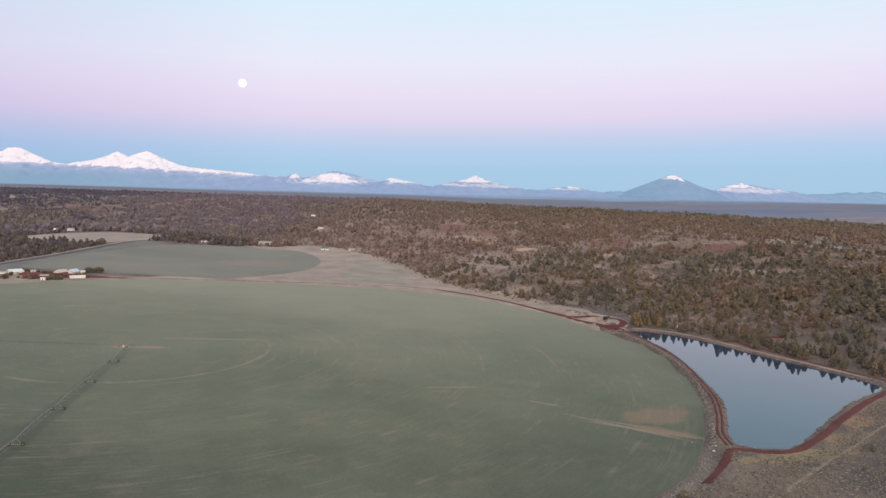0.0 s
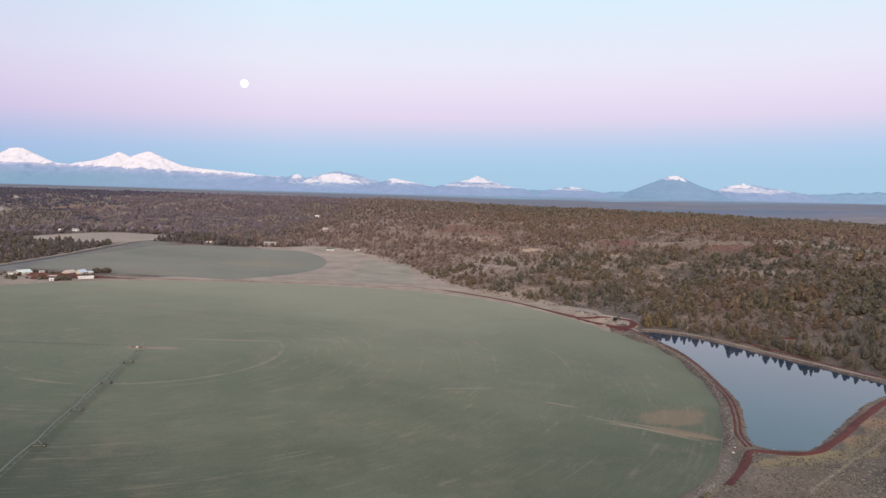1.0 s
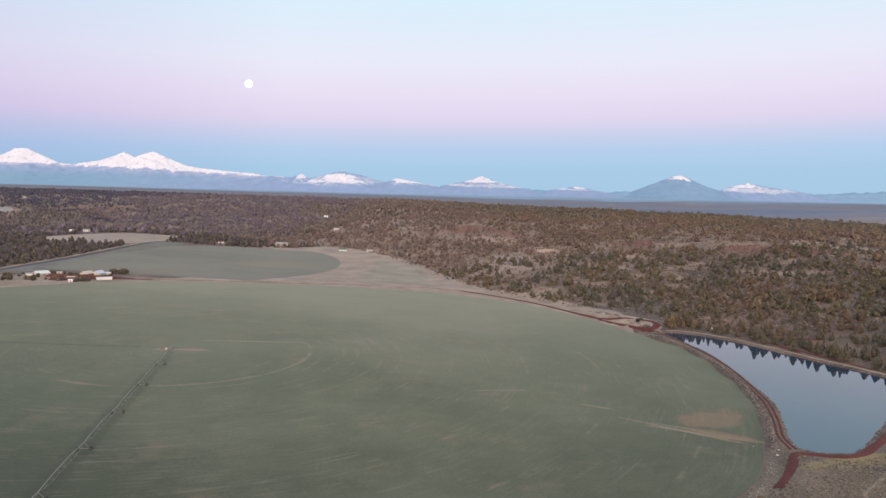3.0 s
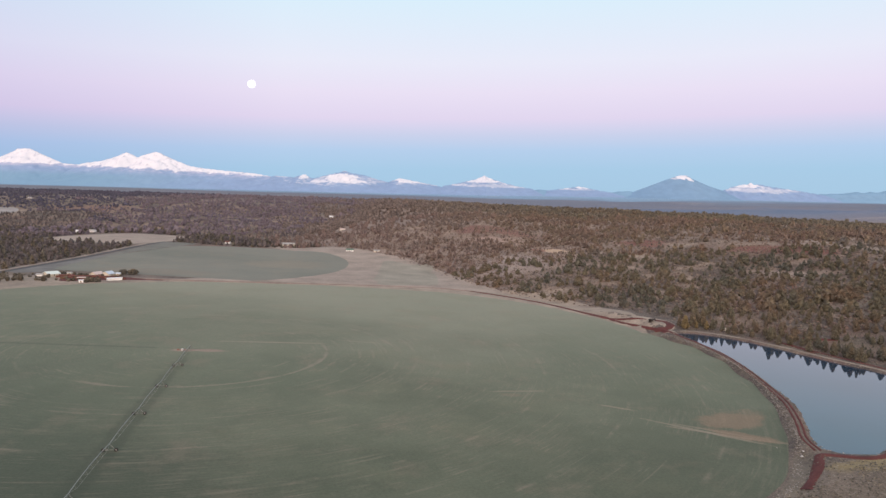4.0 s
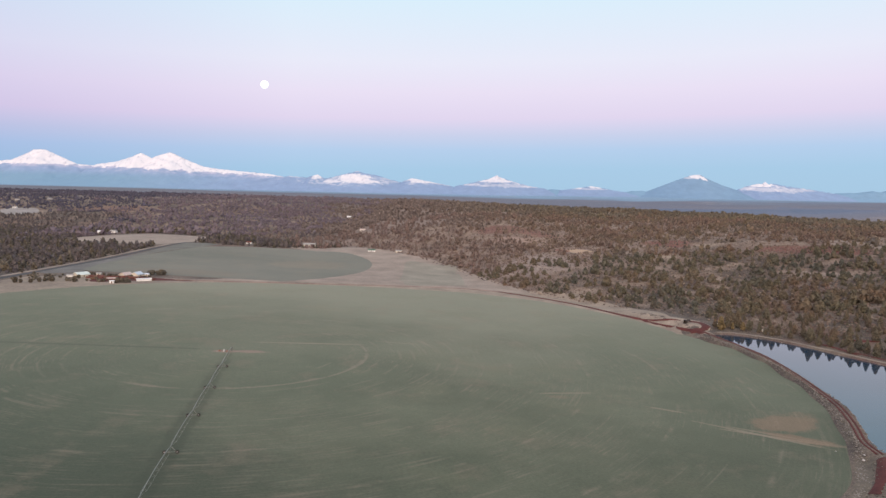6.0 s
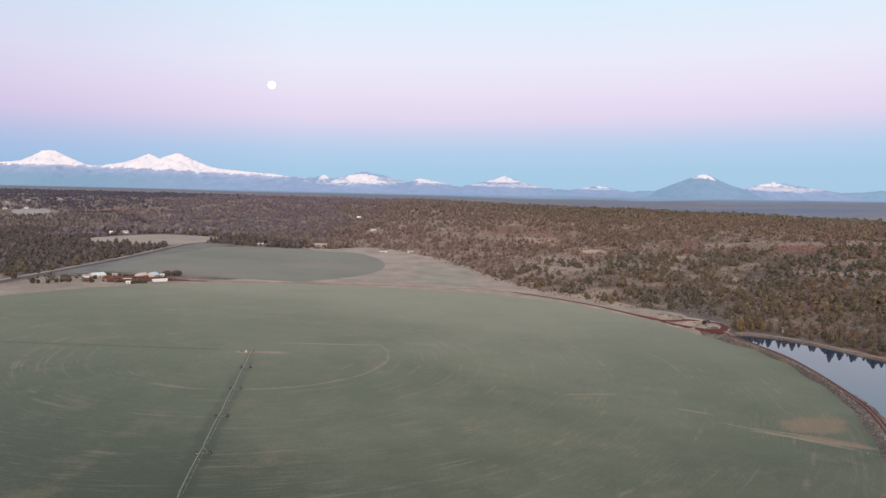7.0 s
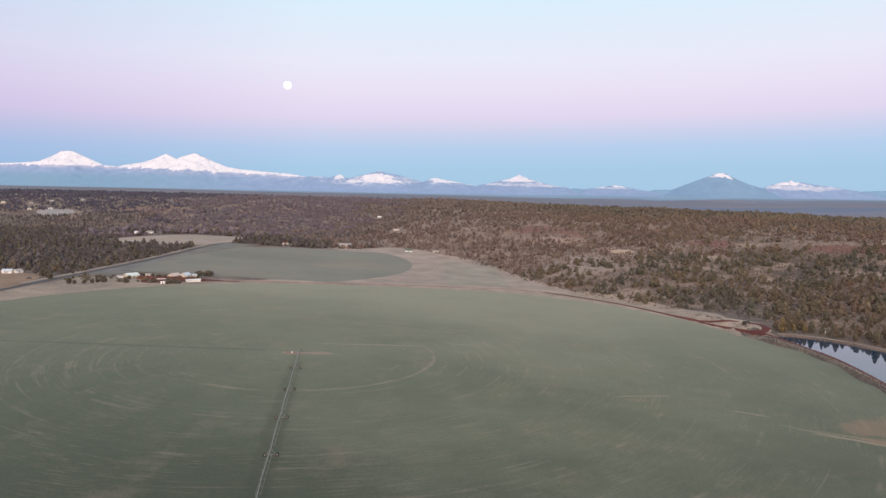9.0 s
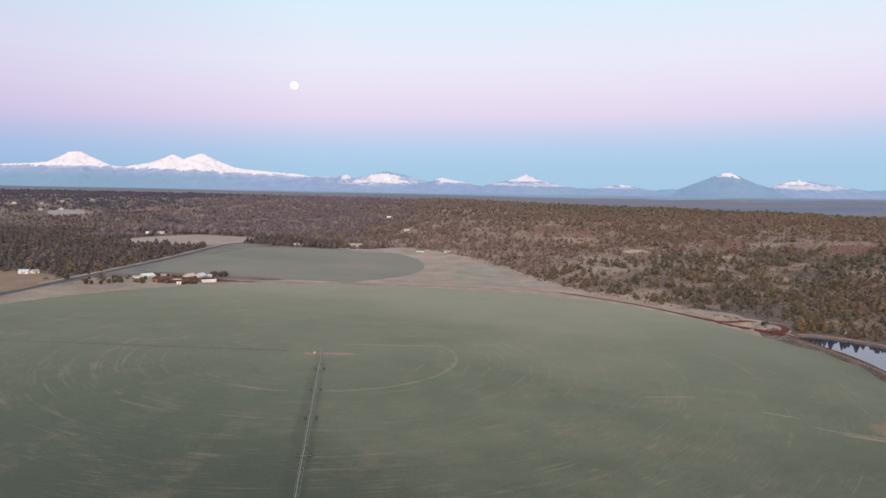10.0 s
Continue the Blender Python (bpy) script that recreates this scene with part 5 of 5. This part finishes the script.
for k in range(7):
    a, b = joints[k], joints[k + 1]
    mids = [a.lerp(b, t) + Vector((0, 0, 0.9 * math.sin(math.pi * t))) for t in np.linspace(0, 1, 9)]
    bm = bmesh.new()
    for p, q in zip(mids[:-1], mids[1:]):
        add_tube(bm, rel(p), rel(q), 0.15, 8)
    pipe = part("span_pipe", bm, M_GALV, rig)
    bm = bmesh.new()
    for n in range(1, 8):
        low = mids[n] - Vector((0, 0, 1.5 * math.sin(math.pi * n / 8) ** 0.5))
        prev = mids[n - 1] - Vector((0, 0, 1.5 * math.sin(math.pi * (n - 1) / 8) ** 0.5)) if n > 1 else mids[0]
        for s in (-0.9, 0.9):
            add_tube(bm, rel(prev + SIDE * (s if n > 1 else 0)), rel(low + SIDE * s), 0.045, 4)
            add_tube(bm, rel(mids[n]), rel(low + SIDE * s), 0.05, 4)
        add_tube(bm, rel(low - SIDE * 0.9), rel(low + SIDE * 0.9), 0.04, 4)
    for s in (-0.9, 0.9):
        add_tube(bm, rel(low + SIDE * s), rel(mids[8]), 0.045, 4)
    part("truss", bm, M_GALV, rig)
    for t in np.linspace(0.06, 0.94, 12):
        p = a.lerp(b, t) + Vector((0, 0, 0.9 * math.sin(math.pi * t)))
        part("sprinkler_hose", add_tube(bmesh.new(), rel(p), rel(p - Vector((0, 0, 2.1))), 0.025, 4), M_TYRE, rig)
    foot_z = field_z(b.x, b.y)
    bm = bmesh.new()
    base_c = Vector((b.x, b.y, foot_z))
    for s in (-2.1, 2.1):
        for t in (-0.35, 0.35):
            add_tube(bm, rel(base_c + SIDE * s + Vector((0, 0, 0.75))), rel(b + ARM * t), 0.07, 5)
    add_tube(bm, rel(base_c - SIDE * 2.6 + Vector((0, 0, 0.75))), rel(base_c + SIDE * 2.6 + Vector((0, 0, 0.75))), 0.11, 6)
    tower = part("drive_tower", bm, M_GALV, rig)
    for s in (-2.5, 2.5):
        bm = bmesh.new()
        wc = rel(base_c + SIDE * s + Vector((0, 0, 0.75)))
        add_tube(bm, wc - ARM * 0.2, wc + ARM * 0.2, 0.7, 16)
        part("wheel", bm, M_TYRE, tower, "black lugged tyre")
        bm = bmesh.new()
        add_tube(bm, wc - ARM * 0.22, wc + ARM * 0.22, 0.2, 12)
        part("hub", bm, M_GALVHUB, tower, "pale steel wheel hub")


# ---- buildings ----
def building(kind, label, x, y, turn, length, width, wall_h, rise, wall_m, roof_m, windows=2, door=True, over=0.4):
    """Gabled building: four walls in one shell, two roof slopes with thickness, door and windows."""
    cs = [(x + a * length / 2, y + b * width / 2) for a in (-1, 1) for b in (-1, 1)]
    z = float(np.min(terrain(np.array([c[0] for c in cs]), np.array([c[1] for c in cs])))) + 0.15
    ob = empty(kind, pose(x, y, z, 0, 0, turn), label, "building")
    l, w = length / 2, width / 2
    v = [(-l, -w, -1), (l, -w, -1), (l, w, -1), (-l, w, -1), (-l, -w, wall_h), (l, -w, wall_h), (l, w, wall_h), (-l, w, wall_h), (-l, 0, wall_h + rise), (l, 0, wall_h + rise)]
    f = [(0, 1, 5, 4), (2, 3, 7, 6), (1, 2, 6, 9, 5), (3, 0, 4, 8, 7)]
    mesh_object("wall", v, f, wall_m, ob)
    for s in (-1, 1):
        e = w + over
        zr = wall_h - rise * over / w
        q = [(-l - over, 0, wall_h + rise), (l + over, 0, wall_h + rise), (l + over, s * e, zr), (-l - over, s * e, zr)]
        q = [(a, b, c + 0.06) for a, b, c in q] + [(a, b, c + 0.3) for a, b, c in q]
        mesh_object("roof_slope", q, [(0, 1, 2, 3), (4, 5, 6, 7), (0, 1, 5, 4), (1, 2, 6, 5), (2, 3, 7, 6), (3, 0, 4, 7)], roof_m, ob)
    for k in range(windows):
        cx = -l + length * (k + 1) / (windows + 1)
        for s in (-1, 1):
            win = part("window", add_box(bmesh.new(), cx - 0.7, s * w - 0.05, 1.0, cx + 0.7, s * w + 0.05, 2.2), M_WHITE, ob)
            part("pane", add_box(bmesh.new(), cx - 0.58, s * w - 0.07, 1.12, cx + 0.58, s * w + 0.07, 2.08), M_PANE, win)
    if door:
        part("door", add_box(bmesh.new(), -0.5, -w - 0.06, 0, 0.5, -w + 0.06, 2.05), M_BROWN, ob)
    return ob


M_PANE = mottled("window_glass", (0.03, 0.04, 0.05), (0.06, 0.07, 0.08), 1, 4, 0.1, spec=0.5)
M_BROWN = mottled("brown_timber", (0.10, 0.06, 0.04), (0.19, 0.12, 0.08), 0.6, 8)
M_RUST = mottled("rusty_red_steel", (0.10, 0.042, 0.036), (0.18, 0.075, 0.06), 0.5, 8)
M_PINK = mottled("faded_pink_roof", (0.46, 0.36, 0.33), (0.60, 0.50, 0.46), 0.4, 8)
M_BLUE = mottled("pale_blue_metal_roof", (0.42, 0.48, 0.55), (0.56, 0.62, 0.68), 0.4, 8, 0.5)
M_MINT = mottled("pale_green_metal_roof", (0.50, 0.56, 0.52), (0.66, 0.71, 0.67), 0.4, 8, 0.5)
M_GREY = mottled("grey_shingle_roof", (0.26, 0.25, 0.24), (0.40, 0.39, 0.37), 0.4, 8)
M_GREEN = mottled("dark_green_roof", (0.06, 0.12, 0.09), (0.12, 0.19, 0.15), 0.4, 8)

# the ranch yard between the two crop circles
yard = draped("yard", spline([(-470, 792), (-452, 780), (-448, 755), (-440, 744), (-424, 750), (-402, 766), (-372, 779), (-346, 785), (-380, 793), (-402, 800), (-418, 808), (-445, 800)], 6, True), M_CINDER, 0.42)
tagged(yard, "rusty red dirt yard of the ranch", "yard", kind="structure")
building("barn", "pale green metal-roofed barn beside the ranch road", -472, 783, 58, 14, 12, 2.2, 2.6, M_CREAM, M_MINT, 1)
building("lean_to", "low white lean-to beside the barn", -481, 777, 16, 7, 6, 1.7, 1.0, M_WHITE, M_GREY, 0, False)
building("shed", "small grey-roofed shed behind the barn", -459, 797, 10, 5, 4, 2.0, 1.0, M_CREAM, M_GREY, 0)
building("machine_shed", "long low white shed at the crop's rim", -395.5, 769, 38, 15, 5, 2.3, 0.5, M_WHITE, M_WHITE, 0, False)
building("shed", "small white shed in the ranch yard", -417, 741, 10, 4.2, 3.4, 2.2, 0.5, M_WHITE, M_WHITE, 0)
building("workshop", "workshop with a faded pink roof", -430, 800, 72, 12, 9, 2.0, 2.4, M_CREAM, M_PINK, 2)
building("workshop", "workshop with a pale blue metal roof", -419, 805, 78, 11, 9, 2.2, 2.8, M_CREAM, M_BLUE, 1)
building("shed", "little whitish shed behind the workshops", -409.5, 809, 10, 4.5, 4, 2.2, 1.0, M_CREAM, M_BLUE, 0)
for bx0, by0, bt, bl in ((-455, 783, 18, 15), (-441, 778, 20, 14), (-447, 766, 25, 10), (-428, 786, 22, 16), (-430, 768, 24, 11), (-414, 784, 24, 9)):
    building("open_barn", "low rusty red open-sided cattle shed", bx0, by0, bt, bl, 4, 1.5, 0.6, M_RUST, M_RUST if bl != 11 else M_PINK, 0, False)
# houses among the trees
building("house", "white ranch house with a dark green roof by the pasture", -195, 1182, 8, 12, 7, 2.6, 1.7, M_WHITE, M_GREEN, 3)
building("house", "low cream bungalow at the foot of the hill", -149, 1178, -5, 10, 6, 2.5, 1.4, M_CREAM, M_GREY, 2)
building("house", "large grey-roofed house among the junipers", -321, 1290, 4, 21, 11, 2.6, 2.6, M_CREAM, M_GREY, 4)
building("house", "white house with a rusty porch roof in the trees", -428, 1278, -8, 9, 6, 2.5, 1.6, M_WHITE, M_RUST, 2)
building("house", "white farmhouse at the meadow's far edge", -767, 1414, 10, 10, 7, 3.2, 2.0, M_WHITE, M_WHITE, 2)
building("house", "white farmhouse with a grey roof beside the meadow", -755, 1444, -12, 13, 7, 3.0, 2.0, M_WHITE, M_GREY, 2)
building("shed", "small pale shed by the farmhouses", -792, 1388, 0, 8, 5, 2.6, 1.3, M_CREAM, M_GREY, 1)
building("house", "white cabin high on the wooded slope", -322, 1772, 15, 9, 7, 3.6, 2.0, M_WHITE, M_WHITE, 2)
building("house", "house with a pinkish roof on the slope", -239, 1402, -10, 10, 7, 3.0, 2.0, M_CREAM, M_PINK, 2)
building("house", "white house at the edge of the stubble field", -606, 770, 12, 10, 7, 2.8, 1.8, M_WHITE, M_BLUE, 2)
building("house", "pale house on the far wooded rise", -1361, 1882, 0, 9, 7, 3.2, 2.0, M_CREAM, M_CREAM, 2)
building("house", "far whitish house beyond the clearing", -1208, 1756, 10, 9, 7, 3.0, 2.0, M_CREAM, M_GREY, 2)
building("house", "far whitish house beyond the clearing", -1167, 1778, -8, 9, 7, 3.0, 2.0, M_WHITE, M_GREY, 2)

M_GREY_SIDING = mottled("grey_siding", (0.24, 0.23, 0.235), (0.36, 0.35, 0.35), 0.4, 8)
building("house", "second white house under the trees by the stubble field", -598, 776, 70, 8, 6, 2.6, 1.8, M_WHITE, M_GREY, 1)
building("house", "pale house high on the far ridge", -1271, 1864, 0, 9, 7, 3.0, 2.0, M_GREY_SIDING, M_GREY, 2)
building("house", "pale house high on the far ridge", -1242, 1909, 15, 10, 7, 3.0, 2.0, M_GREY_SIDING, M_GREY, 2)
building("house", "pale house high on the far ridge", -1200, 1990, -10, 12, 8, 3.0, 2.2, M_GREY_SIDING, M_GREY, 2)
M_SHINGLE = mottled("dark_weathered_shingles", (0.025, 0.022, 0.02), (0.06, 0.05, 0.045), 0.6, 8)
# open shelter by the turning loop
sx0, sy0 = 145.5, 614.0
sz0 = float(terrain(np.array([sx0]), np.array([sy0]))[0])
shelter = empty("shelter", pose(sx0, sy0, sz0, 0, 0, 25) @ Matrix.Diagonal((0.68, 0.68, 0.68, 1)), "dark open-fronted timber shelter with a shingled gable roof", "shelter")
for px0, py0 in ((-3.5, -2.2), (3.5, -2.2), (-3.5, 2.2), (3.5, 2.2)):
    part("post", add_box(bmesh.new(), px0 - 0.12, py0 - 0.12, -0.3, px0 + 0.12, py0 + 0.12, 2.6), M_SHINGLE, shelter)
for sgn in (-1, 1):
    q = [(-4.2, 0, 4.2), (4.2, 0, 4.2), (4.2, sgn * 3.0, 2.4), (-4.2, sgn * 3.0, 2.4)]
    q = q + [(a, b, c + 0.15) for a, b, c in q]
    mesh_object("roof_slope", q, [(0, 1, 2, 3), (4, 5, 6, 7), (0, 1, 5, 4), (1, 2, 6, 5), (2, 3, 7, 6), (3, 0, 4, 7)], M_SHINGLE, shelter)
part("back_wall", add_box(bmesh.new(), -3.5, 2.1, -0.3, 3.5, 2.25, 2.5), M_SHINGLE, shelter)

M_DARKPAINT = mottled("dark_car_paint", (0.02, 0.021, 0.024), (0.04, 0.04, 0.045), 1.5, 6, 0.35, spec=0.5)


def wheels(thing, places, r):
    for wx, wy in places:
        tyre = part("wheel", add_tube(bmesh.new(), (wx, wy - 0.12, r), (wx, wy + 0.12, r), r, 14), M_TYRE, thing, "black rubber tyre")
        part("hub", add_tube(bmesh.new(), (wx, wy - 0.14, r), (wx, wy + 0.14, r), 0.45 * r, 10), M_GALVHUB, tyre, "pale steel wheel hub")


cz = float(terrain(np.array([-558.0]), np.array([733.0]))[0]) + 0.3
truck = empty("pickup_truck", pose(-558, 733, cz, 0, 0, 12), "dark pickup truck parked on the stubble field", "truck")
bm = add_box(bmesh.new(), -2.7, -0.95, 0.45, 2.7, 0.95, 1.05, 0.12)
part("body", bm, M_DARKPAINT, truck)
bm = add_box(bmesh.new(), -0.5, -0.85, 1.0, 1.3, 0.85, 1.8, 0.2)
part("cab", bm, M_DARKPAINT, truck)
part("windscreen", add_box(bmesh.new(), 1.2, -0.7, 1.15, 1.34, 0.7, 1.65, 0.03), M_PANE, truck, "dark windscreen glass")
wheels(truck, [(-1.7, -0.9), (-1.7, 0.9), (1.7, -0.9), (1.7, 0.9)], 0.38)
cz = float(terrain(np.array([169.0]), np.array([611.0]))[0])
trailer = empty("trailer", pose(169, 611, cz, 0, 0, -8), "low flatbed trailer with a pale load by the turning loop", "trailer")
part("deck", add_box(bmesh.new(), -2.6, -1.0, 0.6, 2.6, 1.0, 0.8, 0.03), M_SHINGLE, trailer)
part("load", add_box(bmesh.new(), 0.2, -0.8, 0.8, 2.4, 0.8, 1.4, 0.08), M_WHITE, trailer, "pale tarped load")
part("tow_bar", add_tube(bmesh.new(), (2.5, 0, 0.65), (3.8, 0, 0.5), 0.06, 6), M_GALV, trailer)
wheels(trailer, [(-0.6, -1.05), (-0.6, 1.05), (0.3, -1.05), (0.3, 1.05)], 0.34)
tip = draped("gravel_patch", spline([(146, 582), (150, 587), (154, 583), (154, 574), (150, 570)], 3, True), M_VERGE, 0.3, 2.5)
tagged(tip, "pale gravelly ground at the pond's tip", "gravel", kind="structure")

# round shade trees and hay by the ranch
M_ROUND = mottled("bare_willow_twigs", (0.048, 0.045, 0.036), (0.120, 0.100, 0.075), 0.2, 10, isl=0.4)
g = np.random.default_rng(21)
for n, (x0, y0, h) in enumerate([(-541, 742, 7), (-548, 752, 9), (-560, 762, 10), (-503, 714, 7), (-498, 716, 5.5), (-491, 719, 6), (-486, 727, 7), (-483, 733, 5), (-478, 736, 7.5), (-456, 738, 5.5),
                                 (-520, 750, 4), (-508, 756, 3.5), (-495, 762, 4), (-486, 764, 3), (-465, 766, 4.5), (-462, 800, 5), (-452, 795, 4), (-444, 790, 5), (-437, 792, 4),
                                 (-415, 745, 3.2), (-412, 746, 3.6), (-409, 747.5, 3.8), (-406, 748, 3.4), (-403, 750, 3.0), (-412, 820, 4), (-408, 821, 4.5), (-403, 822, 4), (-399, 824, 5), (-396, 824, 4.5)]):
    h *= g.uniform(0.65, 0.95) if n < 19 else 1.3
    x0, y0 = x0 + g.uniform(-1, 1), y0 + g.uniform(-1, 1)
    tree = empty("shade_tree", pose(x0, y0, float(terrain(np.array([x0]), np.array([y0]))[0]), 0, 0, 40 * n), "round brownish shade tree beside the ranch" if n < 19 else "dark green bushy tree in the ranch hedge", "tree", "trees by the ranch")
    bm = bmesh.new()
    add_tube(bm, (0, 0, -0.3), (0, 0, h * 0.6), 0.035 * h, 7, 0.012 * h)
    for k in range(4):
        add_tube(bm, (0, 0, h * (0.2 + 0.08 * k)), (0.26 * h * math.cos(k * 1.7), 0.26 * h * math.sin(k * 1.7), h * (0.45 + 0.08 * k)), 0.014 * h, 5, 0.006 * h)
    part("trunk", bm, M_BARK, tree)
    cv, cf = clump_mesh(crown_blobs(60, 0.5, "round", g), g, 1.0)
    mesh_object("crown", cv * h, cf, M_ROUND if n < 19 else M_PINE, tree)
for n in range(16):
    x0, y0 = -458 + 4.6 * n, 771 + 0.4 * n + 9.0 * math.sin(n * 2.3)
    stack = empty("hay_stack", pose(x0, y0, float(terrain(np.array([x0]), np.array([y0]))[0]) + 0.42, 0, 0, 15 * n), "weathered brown hay stack in the ranch yard", "hay", "hay stacks in the yard")
    for k in range(3):
        part("bale", add_box(bmesh.new(), -2.2 + 0.1 * k, -1.1, 0.6 * k - 0.3 * (k == 0), 2.2 - 0.25 * k, 1.1, 0.6 * k + 0.58, 0.1), M_BROWN if n % 3 else M_RUST, stack)

for n in range(90):
    x0, y0, h = g.uniform(-545, -400), g.uniform(735, 805), g.uniform(1.0, 3.2)
    if -490 < x0 < -464 and 770 < y0 < 795 or y0 > 812 + 0.1 * (x0 + 440) or -438 < x0 < -406 and y0 > 794 or -408 < x0 < -384 and 760 < y0 < 778 or abs(x0 + 536) < 7:
        continue
    bush = empty("bush", pose(x0, y0, float(terrain(np.array([x0]), np.array([y0]))[0]) + 0.1, 0, 0, 40 * n), "low dry brown bush in the ranch yard", "bush", "bushes round the ranch")
    part("stem", add_tube(bmesh.new(), (0, 0, -0.3), (0, 0, h * 0.5), 0.05 * h, 5, 0.02 * h), M_BARK, bush)
    cv, cf = clump_mesh(crown_blobs(22, 0.7, "round", g), g, 0.9)
    mesh_object("crown", cv * h, cf, M_ROUND if n % 2 else M_SAGE, bush)

# odd bushes and a pump box round the pond
for n, (x0, y0, h) in enumerate([(188, 299, 3.4), (91, 252, 5.6), (171, 276, 2.2)]):
    bush = empty("bush", pose(x0, y0, float(terrain(np.array([x0]), np.array([y0]))[0]), 0, 0, 70 * n), "low rounded juniper bush on the bare ground", "bush", "bushes by the pond")
    part("stem", add_tube(bmesh.new(), (0, 0, -0.2), (0, 0, h * 0.5), 0.05 * h, 6, 0.02 * h), M_BARK, bush)
    cv, cf = clump_mesh(crown_blobs(60, 0.6, "juniper", g), g, 0.9)
    mesh_object("crown", cv * h * (1, 1, 0.9) - (0, 0, 0.1 * h), cf, M_LEAF, bush)
M_STONE = mottled("pale_stone", (0.36, 0.34, 0.32), (0.55, 0.53, 0.50), 0.8, 6)
for n, (x0, y0, size) in enumerate([(122, 305, 0.9), (124, 308, 0.7), (119, 300, 0.5), (117, 318, 0.6), (121, 327, 0.5)]):
    v = OCT_V * g.uniform(0.7, 1.2, (6, 1)) * (size, size, 0.7 * size)
    bm = bmesh.new()
    ring = [bm.verts.new(q) for q in v]
    for f in OCT_F:
        bm.faces.new([ring[k] for k in f])
    bmesh.ops.bevel(bm, geom=bm.edges[:], offset=0.15 * size, segments=1, affect="EDGES")
    rock = part("boulder", bm, M_STONE)
    rock.matrix_basis = pose(x0, y0, float(terrain(np.array([x0]), np.array([y0]))[0]) + 0.3 * size, 0, 0, 50 * n)
    tagged(rock, "pale rounded boulder lying on the stony bank", "boulder", "boulders on the bank")
building("pump_house", "tiny cream pump house on the pond's northern bank", 197, 586, 20, 2.4, 1.8, 1.3, 0.5, M_CREAM, M_CREAM, 0)

M_YELLOW = foliage("yellowed_foliage", [(0.109, 0.088, 0.050), (0.151, 0.115, 0.061), (0.135, 0.105, 0.057), (0.164, 0.122, 0.063), (0.125, 0.098, 0.056)], 0.2)
for n, (x0, y0, h) in enumerate([(167, 593, 12.0), (184, 590, 7.5), (177, 594, 6.0)]):
    tree = empty("yellow_tree", pose(x0, y0, float(terrain(np.array([x0]), np.array([y0]))[0]), 0, 0, 50 * n), "yellowish conical tree at the pond's tip", "tree", "yellow trees by the pond")
    bm = bmesh.new()
    add_tube(bm, (0, 0, -0.3), (0, 0, h * 0.7), 0.03 * h, 7, 0.01 * h)
    part("trunk", bm, M_BARK, tree)
    cv, cf = clump_mesh(crown_blobs(130, 0.36, "juniper", g), g, 1.1)
    mesh_object("crown", cv * h, cf, M_YELLOW, tree)
